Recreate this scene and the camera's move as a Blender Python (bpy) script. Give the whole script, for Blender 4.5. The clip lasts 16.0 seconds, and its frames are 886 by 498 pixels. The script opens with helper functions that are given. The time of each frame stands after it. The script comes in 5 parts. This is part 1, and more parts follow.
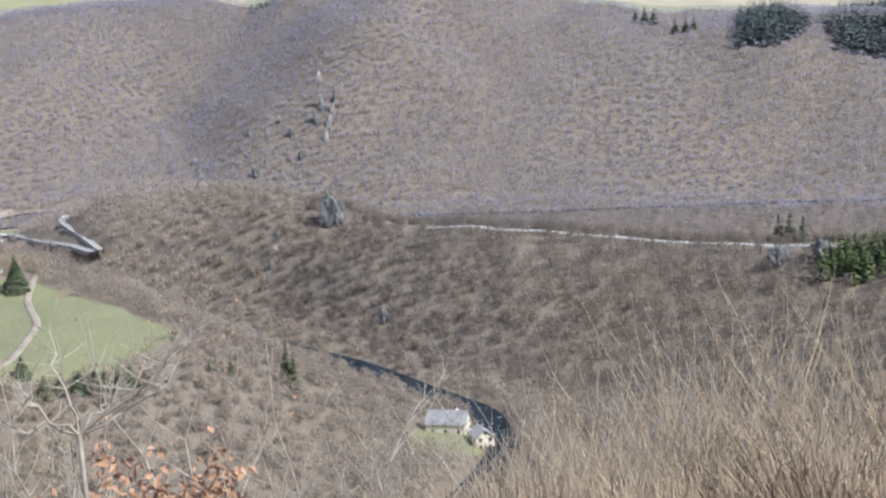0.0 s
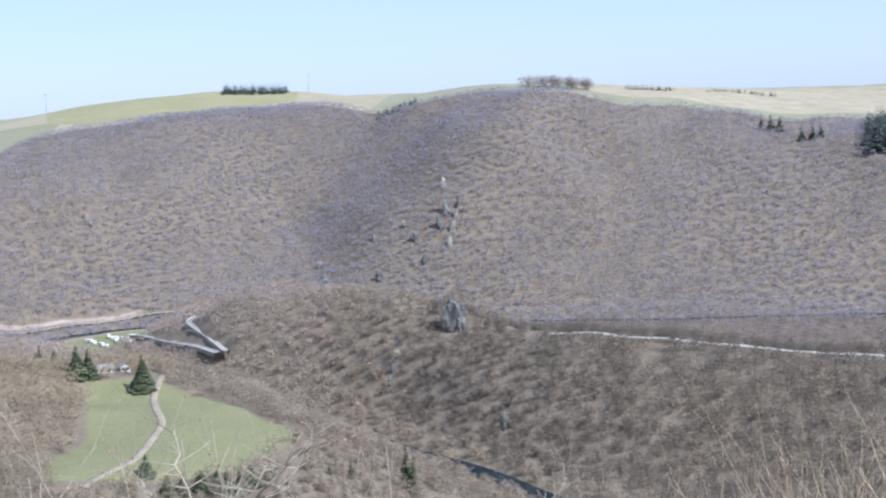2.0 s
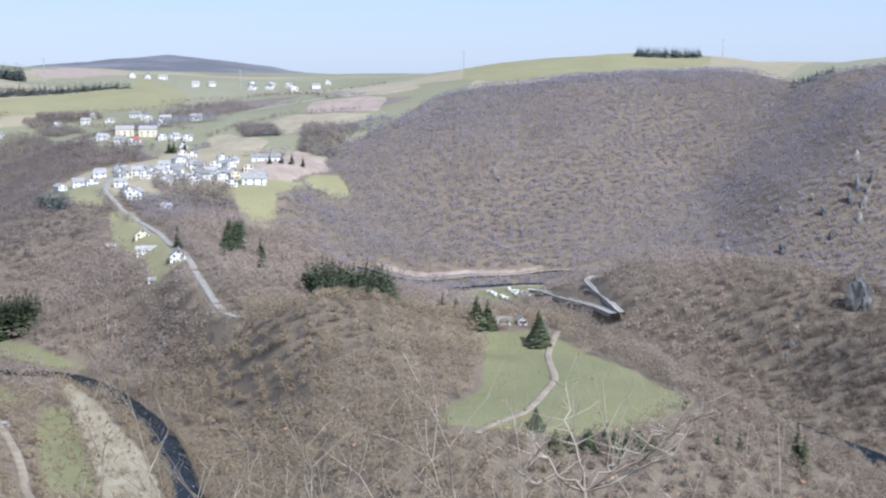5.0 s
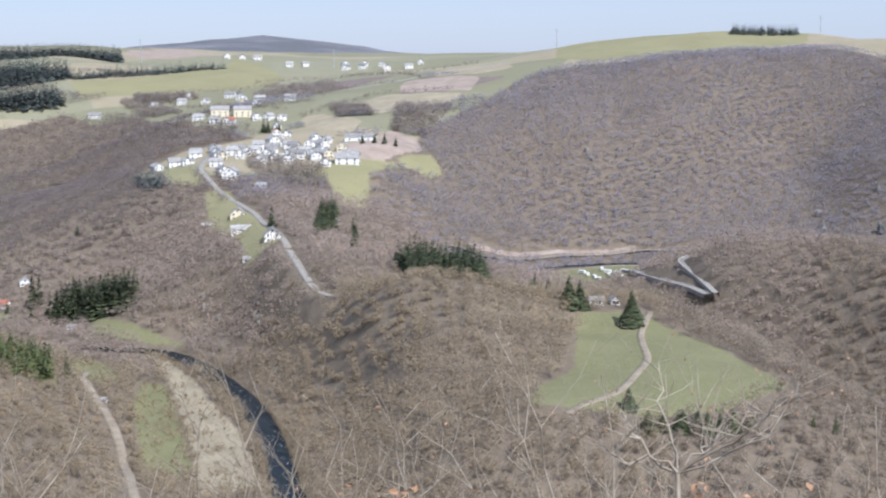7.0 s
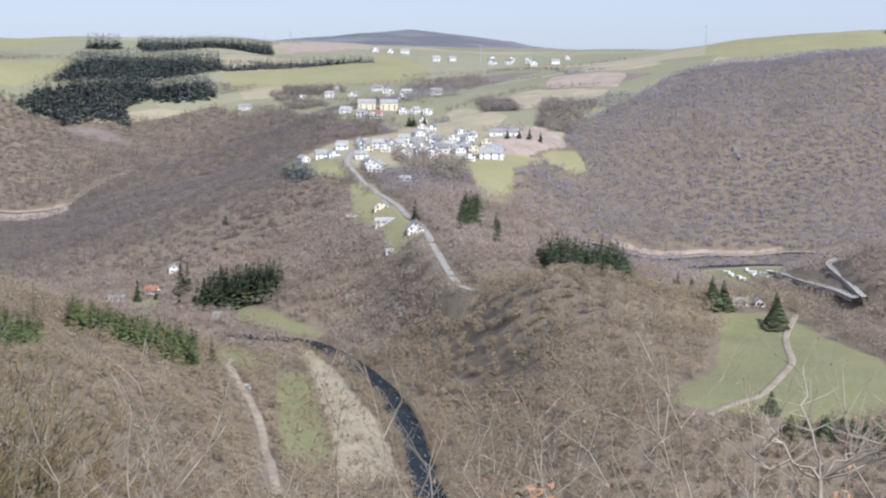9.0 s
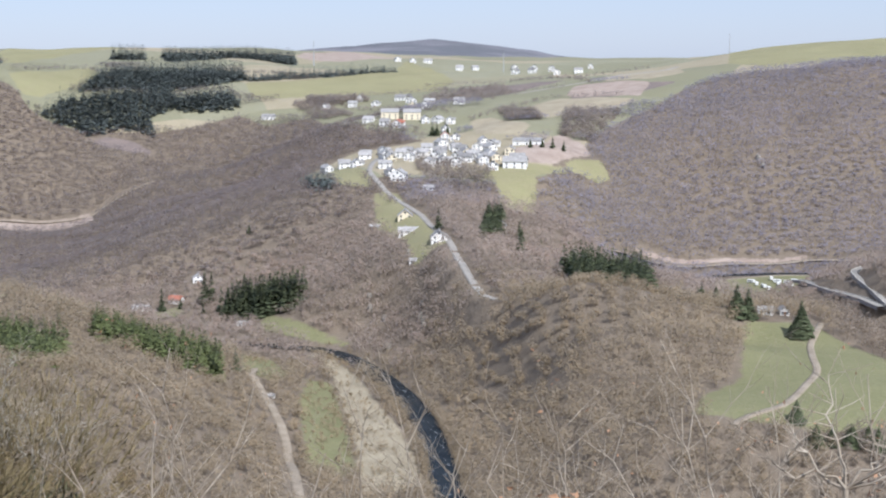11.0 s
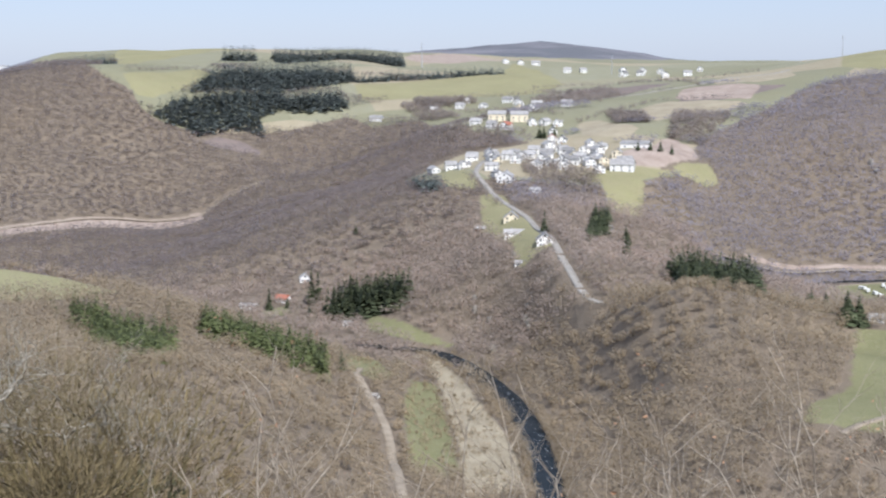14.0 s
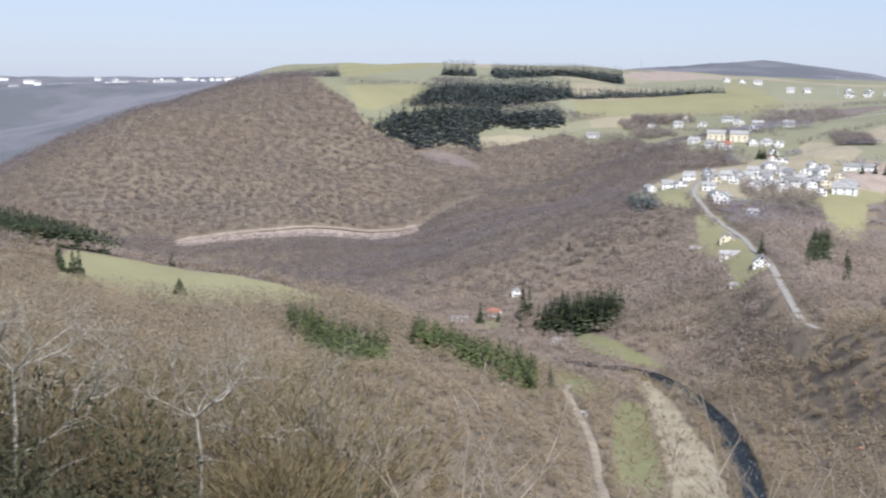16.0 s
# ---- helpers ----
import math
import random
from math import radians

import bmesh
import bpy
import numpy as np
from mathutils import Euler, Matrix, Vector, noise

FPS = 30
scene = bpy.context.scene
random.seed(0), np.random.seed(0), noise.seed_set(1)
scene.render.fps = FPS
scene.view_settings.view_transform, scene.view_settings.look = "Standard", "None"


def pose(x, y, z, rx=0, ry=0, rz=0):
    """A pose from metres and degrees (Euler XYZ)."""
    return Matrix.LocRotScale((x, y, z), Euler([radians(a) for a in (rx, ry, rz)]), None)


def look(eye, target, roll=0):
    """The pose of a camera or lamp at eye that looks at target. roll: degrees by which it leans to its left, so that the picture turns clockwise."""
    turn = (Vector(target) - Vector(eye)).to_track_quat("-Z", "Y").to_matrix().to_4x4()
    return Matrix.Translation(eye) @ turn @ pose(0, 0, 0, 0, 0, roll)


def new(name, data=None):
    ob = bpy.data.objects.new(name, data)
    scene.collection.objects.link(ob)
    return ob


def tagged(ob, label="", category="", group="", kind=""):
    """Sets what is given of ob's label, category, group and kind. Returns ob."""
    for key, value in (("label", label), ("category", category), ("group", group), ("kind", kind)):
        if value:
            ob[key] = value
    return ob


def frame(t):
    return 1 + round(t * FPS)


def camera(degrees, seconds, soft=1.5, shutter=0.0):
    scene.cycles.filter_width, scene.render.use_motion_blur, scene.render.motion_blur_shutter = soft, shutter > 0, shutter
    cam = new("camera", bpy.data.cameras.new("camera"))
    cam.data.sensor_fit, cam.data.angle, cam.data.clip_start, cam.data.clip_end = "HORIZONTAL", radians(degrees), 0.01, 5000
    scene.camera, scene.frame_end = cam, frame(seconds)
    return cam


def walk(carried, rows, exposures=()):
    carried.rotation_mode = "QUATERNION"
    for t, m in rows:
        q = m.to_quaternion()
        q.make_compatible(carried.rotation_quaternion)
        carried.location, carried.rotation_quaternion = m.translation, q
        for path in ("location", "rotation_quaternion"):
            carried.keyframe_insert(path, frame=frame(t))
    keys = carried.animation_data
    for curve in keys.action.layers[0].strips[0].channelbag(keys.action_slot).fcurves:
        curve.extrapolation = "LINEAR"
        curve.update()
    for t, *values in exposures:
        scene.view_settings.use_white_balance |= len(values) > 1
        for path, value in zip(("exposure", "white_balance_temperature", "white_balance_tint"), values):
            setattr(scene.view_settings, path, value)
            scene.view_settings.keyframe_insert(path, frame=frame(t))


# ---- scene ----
# ---- camera: one viewpoint, turning from right to left ----
TURNS = [  # seconds, tilt, lean, heading
    (0.0, 80.28, 2.62, -0.45),
    (0.5, 82.37, 3.74, -0.35),
    (1.0, 84.25, 2.38, 0.47),
    (1.5, 84.69, 2.62, 2.25),
    (2.0, 84.46, 2.53, 4.22),
    (2.5, 84.34, 2.12, 6.07),
    (3.0, 83.82, 1.77, 8.42),
    (3.5, 83.55, 0.82, 11.35),
    (4.0, 83.06, 0.61, 16.49),
    (4.5, 83.05, -0.42, 19.05),
    (5.0, 83.46, 0.39, 19.58),
    (7.5, 82.23, 1.10, 24.52),
    (8.0, 81.82, 1.42, 26.37),
    (8.5, 82.31, 0.05, 28.17),
    (9.0, 82.58, 0.06, 28.54),
    (11.5, 83.14, 0.47, 30.14),
    (12.0, 82.61, -0.14, 32.25),
    (12.5, 82.65, 0.37, 30.51),
    (13.0, 81.96, 0.61, 29.40),
    (13.5, 82.13, 0.40, 31.56),
    (14.0, 83.02, 0.12, 33.43),
    (14.5, 83.20, -0.29, 35.65),
    (15.0, 83.45, -0.49, 37.41),
    (15.5, 83.53, -0.87, 39.24),
    (16.0, 83.57, -0.78, 41.61),
]
EYE = (0.0, 0.0, 165.0)
cam = camera(32.53, 16.0, soft=2.2, shutter=0.4)
walk(cam, [(t, pose(*EYE, tilt, lean, heading)) for t, tilt, lean, heading in TURNS], exposures=((0.0, 0.5, 5930, 9), (2.5, 0.5, 5620, 8), (5.0, 0.3, 5750, 10), (8.0, 0.2, 6060, 11), (12.0, 0.2, 6100, 11), (16.0, 0.2, 6200, 11)))

# ---- sky and sun ----
SUN_AZIMUTH, SUN_HEIGHT = 125.0, 45.0
world = bpy.data.worlds.new("sky")
scene.world = world
world.use_nodes = True
tree = world.node_tree
sky = tree.nodes.new("ShaderNodeTexSky")
sky.sky_type, sky.sun_disc = "NISHITA", False
sky.sun_elevation, sky.sun_rotation = radians(SUN_HEIGHT), radians(SUN_AZIMUTH)
sky.air_density, sky.dust_density, sky.ozone_density = 0.9, 0.4, 1.6
cool = tree.nodes.new("ShaderNodeMix")
cool.data_type, cool.blend_type = "RGBA", "MULTIPLY"
cool.inputs[0].default_value, cool.inputs[7].default_value = 1.0, (0.97, 0.96, 1.13, 1.0)
tree.links.new(sky.outputs["Color"], cool.inputs[6])
haze = tree.nodes.new("ShaderNodeMix")  # thin even haze over the blue
haze.data_type = "RGBA"
haze.inputs[0].default_value, haze.inputs[7].default_value = 0.6, (5.3, 6.25, 8.0, 1.0)
tree.links.new(cool.outputs[2], haze.inputs[6])
tree.links.new(haze.outputs[2], tree.nodes["Background"].inputs["Color"])
tree.nodes["Background"].inputs["Strength"].default_value = 0.095
sun = new("sun", bpy.data.lights.new("sun", "SUN"))
sun.data.energy, sun.data.angle, sun.data.color = 4.6, radians(1.2), (1.0, 0.97, 0.93)
sx, sy = math.sin(radians(SUN_AZIMUTH)), math.cos(radians(SUN_AZIMUTH))
sun.matrix_world = look((sx * 900, sy * 900, 900 * math.tan(radians(SUN_HEIGHT)) + 100), (0, 0, 100))
# ---- materials ----
def material(name, rough=0.9, metal=0.0):
    m = bpy.data.materials.new(name)
    m.use_nodes = True
    b = m.node_tree.nodes["Principled BSDF"]
    b.inputs["Roughness"].default_value, b.inputs["Metallic"].default_value = rough, metal
    b.inputs["Specular IOR Level"].default_value = 0.25
    return m, m.node_tree, b


def add(nt, kind, **inputs):
    n = nt.nodes.new(kind)
    for k, v in inputs.items():
        n.inputs[k.replace("_", " ")].default_value = v
    return n


def where(nt):
    """Positions in metres."""
    return nt.nodes.new("ShaderNodeNewGeometry").outputs["Position"]


def grain(nt, size, detail=3.0, rough=0.6, lo=0.3, hi=0.7):
    """Noise of blobs about size metres across, stretched to 0..1."""
    n = add(nt, "ShaderNodeTexNoise", Scale=1.0 / size, Detail=detail, Roughness=rough)
    nt.links.new(where(nt), n.inputs["Vector"])
    r = add(nt, "ShaderNodeMapRange", From_Min=lo, From_Max=hi)
    nt.links.new(n.outputs["Fac"], r.inputs["Value"])
    return r.outputs["Result"]


def mix(nt, fac, a, b, how="MIX"):
    n = nt.nodes.new("ShaderNodeMix")
    n.data_type, n.blend_type = "RGBA", how
    for sock, v in ((n.inputs[0], fac), (n.inputs[6], a), (n.inputs[7], b)):
        if isinstance(v, bpy.types.NodeSocket):
            nt.links.new(v, sock)
        else:
            sock.default_value = (*v, 1.0) if isinstance(v, tuple) else v
    return n.outputs[2]


def attribute(nt, name, lo, hi):
    n = nt.nodes.new("ShaderNodeAttribute")
    n.attribute_name = name
    r = add(nt, "ShaderNodeMapRange", From_Min=lo, From_Max=hi)
    nt.links.new(n.outputs["Fac"], r.inputs["Value"])
    return r.outputs["Result"]


def times(nt, a, b, how="MULTIPLY"):
    n = nt.nodes.new("ShaderNodeMath")
    n.operation = how
    for sock, v in zip(n.inputs, (a, b)):
        if isinstance(v, bpy.types.NodeSocket):
            nt.links.new(v, sock)
        else:
            sock.default_value = v
    return n.outputs[0]


def bump(nt, b, height, distance):
    n = add(nt, "ShaderNodeBump", Strength=1.0, Distance=distance)
    nt.links.new(height, n.inputs["Height"])
    nt.links.new(n.outputs["Normal"], b.inputs["Normal"])


def paint(name, a, b_, size, rough=0.85, metal=0.0, fine=None, relief=0.0, vary=0.0):
    """Two colours blended by noise of that size, with finer grain, and a change of tone from object to object."""
    m, nt, b = material(name, rough, metal)
    col = mix(nt, grain(nt, size), a, b_)
    if fine:
        col = mix(nt, 0.35, col, mix(nt, grain(nt, fine), (0.5, 0.5, 0.5), (1.0, 1.0, 1.0)), "MULTIPLY")
    if vary:
        info = nt.nodes.new("ShaderNodeObjectInfo")
        r = add(nt, "ShaderNodeMapRange", To_Min=1.0 - vary, To_Max=1.0)
        nt.links.new(info.outputs["Random"], r.inputs["Value"])
        comb = nt.nodes.new("ShaderNodeCombineColor")
        for i in range(3):
            nt.links.new(r.outputs["Result"], comb.inputs[i])
        col = mix(nt, 1.0, col, comb.outputs[0], "MULTIPLY")
    nt.links.new(col, b.inputs["Base Color"])
    if relief:
        bump(nt, b, grain(nt, fine or size), relief)
    return m


def woods_material(name, dark, light, odd, patch=60.0, solid=1.0, trees=0.0):
    """Bare twigs: every tree (by the share trees) and every spray has its own tone, every few trees their own cast."""
    m, nt, b = material(name, 0.95)
    geo = nt.nodes.new("ShaderNodeNewGeometry")
    col = mix(nt, geo.outputs["Random Per Island"], dark, light)
    if trees:
        tone = attribute(nt, "tone", 0.0, 1.0)
        col = mix(nt, 1.0, col, mix(nt, tone, (1 - trees, 1 - trees, 1 - trees), (1 + trees, 1 + trees, 1 + 0.92 * trees)), "MULTIPLY")
        col = mix(nt, times(nt, attribute(nt, "cast", 0.62, 1.0), 0.75), col, odd)
    col = mix(nt, times(nt, grain(nt, patch, 4.0), 0.55), col, odd)
    col = mix(nt, 0.75, col, mix(nt, grain(nt, 9.0, 1.0), (0.78, 0.78, 0.79), (1.0, 1.0, 1.0)), "MULTIPLY")
    col = mix(nt, 0.7, col, mix(nt, grain(nt, 38.0, 3.0, 0.55, 0.38, 0.62), (0.72, 0.72, 0.73), (1.0, 1.0, 1.0)), "MULTIPLY")
    nt.links.new(col, b.inputs["Base Color"])
    if solid < 1.0:  # sprays of bare twigs let the light through
        out = next(n for n in nt.nodes if n.type == "OUTPUT_MATERIAL")
        thin, gaps = nt.nodes.new("ShaderNodeBsdfTranslucent"), nt.nodes.new("ShaderNodeBsdfTransparent")
        nt.links.new(col, thin.inputs["Color"])
        twigs, spray = add(nt, "ShaderNodeMixShader", Fac=0.45), add(nt, "ShaderNodeMixShader", Fac=solid)
        for node, first, second in ((twigs, b, thin), (spray, gaps, twigs)):
            nt.links.new(first.outputs[0], node.inputs[1])
            nt.links.new(second.outputs[0], node.inputs[2])
        nt.links.new(spray.outputs[0], out.inputs["Surface"])
    return m


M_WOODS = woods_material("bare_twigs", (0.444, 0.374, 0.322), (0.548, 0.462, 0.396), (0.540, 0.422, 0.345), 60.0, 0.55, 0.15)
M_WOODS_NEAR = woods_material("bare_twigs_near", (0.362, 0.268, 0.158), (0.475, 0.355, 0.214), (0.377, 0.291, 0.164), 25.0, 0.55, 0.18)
# Distance haze is put into this twig colour: cooler and bluer than nearer woods.
M_WOODS_HAZY = woods_material("bare_twigs_hazed", (0.358, 0.348, 0.415), (0.432, 0.416, 0.496), (0.420, 0.376, 0.416), 110.0, 0.55, 0.09)
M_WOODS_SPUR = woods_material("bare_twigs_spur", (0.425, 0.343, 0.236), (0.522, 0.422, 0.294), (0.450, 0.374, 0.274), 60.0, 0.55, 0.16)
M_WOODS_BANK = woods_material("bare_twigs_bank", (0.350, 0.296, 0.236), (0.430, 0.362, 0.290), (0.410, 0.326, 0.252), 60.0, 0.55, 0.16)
# Shade on the ridge slope painted as darker twigs, not another kind of tree.
M_WOODS_SHADED = woods_material("bare_twigs_shaded", (0.190, 0.165, 0.138), (0.260, 0.224, 0.189), (0.255, 0.196, 0.158), 30.0, 0.55, 0.22)
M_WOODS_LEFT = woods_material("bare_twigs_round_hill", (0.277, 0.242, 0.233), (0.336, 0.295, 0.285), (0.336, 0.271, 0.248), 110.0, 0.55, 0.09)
M_HEDGE = woods_material("bare_hedge_twigs", (0.368, 0.320, 0.294), (0.456, 0.397, 0.363), (0.400, 0.336, 0.281), 40.0, 0.55, 0.15)
M_CONIFER = woods_material("conifer_needles", (0.075, 0.095, 0.050), (0.125, 0.148, 0.078), (0.118, 0.132, 0.072))
M_SPRUCE = woods_material("young_spruce_needles", (0.105, 0.135, 0.052), (0.175, 0.205, 0.085), (0.160, 0.172, 0.075))
# Paler, bluer copy of the conifer colour: haze over far plantations is painted in.
M_CONIFER_HAZY = woods_material("hazed_plantation_needles", (0.14, 0.165, 0.158), (0.175, 0.198, 0.185), (0.155, 0.182, 0.165))
M_TRUNK = paint("bark", (0.16, 0.13, 0.10), (0.30, 0.26, 0.21), 1.2, fine=0.15)
M_SCRUB = woods_material("dry_riverside_scrub", (0.24, 0.185, 0.11), (0.44, 0.36, 0.24), (0.34, 0.26, 0.16), 12.0)
M_FINE_TWIG = woods_material("fine_pale_twigs", (0.23, 0.185, 0.125), (0.46, 0.39, 0.29), (0.26, 0.215, 0.12), 3.0)
M_MOSSY_TWIG = woods_material("fine_mossy_twigs", (0.07, 0.054, 0.027), (0.235, 0.182, 0.10), (0.21, 0.17, 0.075), 3.0)
M_BRACKEN = woods_material("dry_bracken", (0.25, 0.175, 0.115), (0.47, 0.36, 0.255), (0.38, 0.28, 0.185), 0.6)
M_HOLLY = woods_material("dark_evergreen_leaf", (0.04, 0.045, 0.024), (0.10, 0.105, 0.055), (0.08, 0.07, 0.04), 2.0)
M_PALE_BARK = paint("pale_lichened_bark", (0.19, 0.165, 0.125), (0.50, 0.47, 0.40), 0.18, fine=0.05)
M_TWIG = paint("twig_bark", (0.21, 0.165, 0.12), (0.54, 0.475, 0.385), 0.22, fine=0.06)
M_MOSSY = paint("mossy_twigs", (0.11, 0.09, 0.04), (0.23, 0.195, 0.10), 1.5, fine=0.2)
M_BRUSH = paint("straw_brush", (0.25, 0.172, 0.105), (0.62, 0.49, 0.34), 0.35, fine=0.1)
M_LEAF = paint("dry_oak_leaf", (0.30, 0.165, 0.092), (0.52, 0.325, 0.205), 0.15, fine=0.03)
M_ASPHALT = paint("worn_asphalt", (0.30, 0.278, 0.248), (0.39, 0.365, 0.33), 9.0, fine=0.8)
M_TRACK = paint("pale_farm_track", (0.27, 0.222, 0.165), (0.40, 0.34, 0.265), 5.0, fine=0.7)
M_KERB = paint("pale_roadside_wall", (0.42, 0.40, 0.36), (0.62, 0.60, 0.55), 4.0, fine=0.5)
M_MASONRY = paint("shadowed_masonry", (0.24, 0.23, 0.23), (0.38, 0.36, 0.35), 3.0, fine=0.5, relief=0.05)
M_ROCK = paint("grey_slate_rock", (0.085, 0.09, 0.09), (0.22, 0.215, 0.20), 5.0, fine=0.9, relief=0.25)
M_PALE_ROCK = paint("pale_slate_rock", (0.20, 0.185, 0.16), (0.40, 0.37, 0.32), 4.0, fine=0.8, relief=0.2)
M_WHITE = paint("white_render", (0.80, 0.79, 0.76), (0.88, 0.87, 0.84), 3.0, vary=0.12)
M_CREAM = paint("cream_render", (0.70, 0.62, 0.46), (0.80, 0.72, 0.56), 3.0, vary=0.1)
# Paler than plain slate: the sun's sheen on the roofs is put into colour.
M_SLATE = paint("slate_roof", (0.32, 0.31, 0.30), (0.56, 0.54, 0.52), 2.0, fine=0.5, vary=0.45, rough=0.5)
M_TILE = paint("red_tile_roof", (0.34, 0.13, 0.09), (0.46, 0.20, 0.14), 2.0, fine=0.4)
M_GLASS = paint("window_glass", (0.04, 0.05, 0.06), (0.08, 0.09, 0.10), 1.0, rough=0.15)
M_DOOR = paint("brown_door", (0.16, 0.09, 0.05), (0.24, 0.14, 0.08), 0.5)
M_STEEL = paint("galvanised_steel", (0.42, 0.43, 0.44), (0.55, 0.56, 0.57), 1.0, rough=0.5, metal=0.6)
M_CARAVAN = paint("caravan_white", (0.72, 0.72, 0.70), (0.82, 0.82, 0.80), 1.5, rough=0.5, vary=0.1)
M_RUBBER = paint("tyre_rubber", (0.02, 0.02, 0.02), (0.04, 0.04, 0.04), 0.4)


def ground_material():
    m, nt, b = material("hillside_ground", 1.0)
    litter = mix(nt, grain(nt, 7.0, 5.0), (0.18, 0.142, 0.102), (0.265, 0.213, 0.158))
    litter = mix(nt, times(nt, grain(nt, 70.0, 3.0), 0.6), litter, (0.21, 0.175, 0.14))
    edge = times(nt, grain(nt, 6.0, 4.0, 0.6, 0.2, 0.8), 4.0)
    green = mix(nt, grain(nt, 22.0, 4.0), (0.202, 0.204, 0.098), (0.250, 0.246, 0.125))
    green = mix(nt, times(nt, grain(nt, 3.0, 3.0), 0.40), green, (0.29, 0.268, 0.165))
    straw = mix(nt, grain(nt, 18.0, 4.0), (0.34, 0.29, 0.205), (0.46, 0.40, 0.29))
    soil = mix(nt, grain(nt, 14.0, 4.0), (0.34, 0.265, 0.22), (0.47, 0.385, 0.325))
    cells = add(nt, "ShaderNodeTexVoronoi", Scale=1.0 / 210.0)
    nt.links.new(where(nt), cells.inputs["Vector"])
    split = nt.nodes.new("ShaderNodeSeparateColor")
    nt.links.new(cells.outputs["Color"], split.inputs[0])
    tan = add(nt, "ShaderNodeMapRange", From_Min=0.72, From_Max=0.74)
    nt.links.new(split.outputs[0], tan.inputs["Value"])
    fields = mix(nt, tan.outputs["Result"], mix(nt, split.outputs[1], (0.258, 0.252, 0.168), (0.322, 0.312, 0.222)), (0.42, 0.36, 0.26))
    fields = mix(nt, times(nt, grain(nt, 30.0, 5.0), 0.4), fields, (0.26, 0.24, 0.13))
    col = litter
    # Blue-grey ground colour that carries the haze over the farthest land.
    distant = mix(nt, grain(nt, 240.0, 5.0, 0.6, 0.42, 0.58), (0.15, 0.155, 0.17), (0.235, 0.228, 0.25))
    pasture = mix(nt, grain(nt, 40.0, 4.0), (0.280, 0.266, 0.140), (0.335, 0.318, 0.172))
    pasture = mix(nt, times(nt, grain(nt, 9.0, 4.0), 0.45), pasture, (0.335, 0.29, 0.185))
    heath = mix(nt, grain(nt, 16.0, 4.0), (0.20, 0.165, 0.15), (0.27, 0.215, 0.19))
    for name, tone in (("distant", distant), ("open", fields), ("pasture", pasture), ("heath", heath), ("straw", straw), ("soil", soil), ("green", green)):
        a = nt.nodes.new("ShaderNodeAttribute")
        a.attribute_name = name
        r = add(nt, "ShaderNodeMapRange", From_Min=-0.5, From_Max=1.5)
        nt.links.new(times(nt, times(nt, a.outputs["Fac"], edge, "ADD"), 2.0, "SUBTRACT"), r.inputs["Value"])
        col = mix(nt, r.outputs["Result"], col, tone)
    nt.links.new(mix(nt, 0.5, col, mix(nt, grain(nt, 1.2, 5.0), (0.55, 0.55, 0.55), (1.0, 1.0, 1.0)), "MULTIPLY"), b.inputs["Base Color"])
    bump(nt, b, grain(nt, 1.5, 4.0), 0.35)
    return m


def water_material():
    m, nt, b = material("river_water", 0.2)
    deep = mix(nt, grain(nt, 12.0), (0.012, 0.018, 0.024), (0.026, 0.032, 0.038))
    nt.links.new(mix(nt, grain(nt, 2.2, 3.0, 0.6, 0.64, 0.70), deep, (0.55, 0.57, 0.58)), b.inputs["Base Color"])  # white water over stones
    b.inputs["Specular IOR Level"].default_value, b.inputs["IOR"].default_value = 0.3, 1.07
    bump(nt, b, grain(nt, 2.0, 4.0), 0.03)
    return m


M_GROUND, M_WATER = ground_material(), water_material()
# ---- the lie of the land: z = 0 is the river's level, the viewpoint stands at (0, 0, 165) ----
RIVER = [(-1750, 470), (-1380, 640), (-1120, 745), (-900, 765), (-720, 715), (-620, 700), (-548, 708), (-483, 718), (-449, 698),
         (-409, 663), (-375, 629), (-344, 592), (-308, 542), (-276, 493), (-235, 440), (-175, 405), (-100, 400), (-40, 425),
         (5, 480), (20, 530), (14, 581), (-3, 606), (-20, 633), (-41, 668), (-66, 696), (-84, 719), (-110, 755), (-148, 790),
         (-200, 825), (-262, 880), (-330, 940), (-380, 1000), (-402, 1055), (-390, 1105), (-345, 1145), (-260, 1165), (-120, 1140), (50, 1110),
         (250, 1100), (520, 1050), (900, 900)]
SPUR_ROAD = [(-684, 1094, 84), (-640, 1015, 77), (-593, 962, 69), (-525, 897, 61), (-456, 810, 58), (-409, 745, 51), (-378, 705, 44), (-354, 684, 43)]
SPUR_HILL = [(-340, 672, 43), (-312, 655, 53), (-300, 650, 57), (-286, 654, 59), (-268, 660, 57), (-252, 666, 52), (-240, 668, 47), (-229, 670, 41), (-221, 668, 35)]
SPUR_FRONT = [(-262, 540, 15), (-240, 500, 14), (-300, 598, 18), (-205, 520, 30), (-160, 520, 30), (-95, 520, 24), (-40, 560, 13), (-60, 640, 12), (-265, 600, 42), (-235, 600, 44)]
MEADOW_RISE = [(-225, 684, 42), (-191, 694, 40), (-149, 655, 37), (-108, 592, 34), (-198, 586, 35), (-190, 522, 34), (-125, 548, 30), (-162, 588, 37)]
SPUR_RIGHT = [(-330, 765, 46), (-345, 790, 46), (-300, 790, 42), (-300, 830, 32), (-385, 765, 52), (-372, 745, 50), (-352, 728, 46), (-350, 850, 37), (-270, 760, 35), (-288, 715, 42), (-315, 715, 47), (-400, 830, 45), (-430, 920, 48), (-450, 985, 46)]
MEADOW_BACK = [(-190, 750, 33), (-260, 830, 30), (-160, 730, 26), (-130, 700, 22), (-210, 820, 12)]
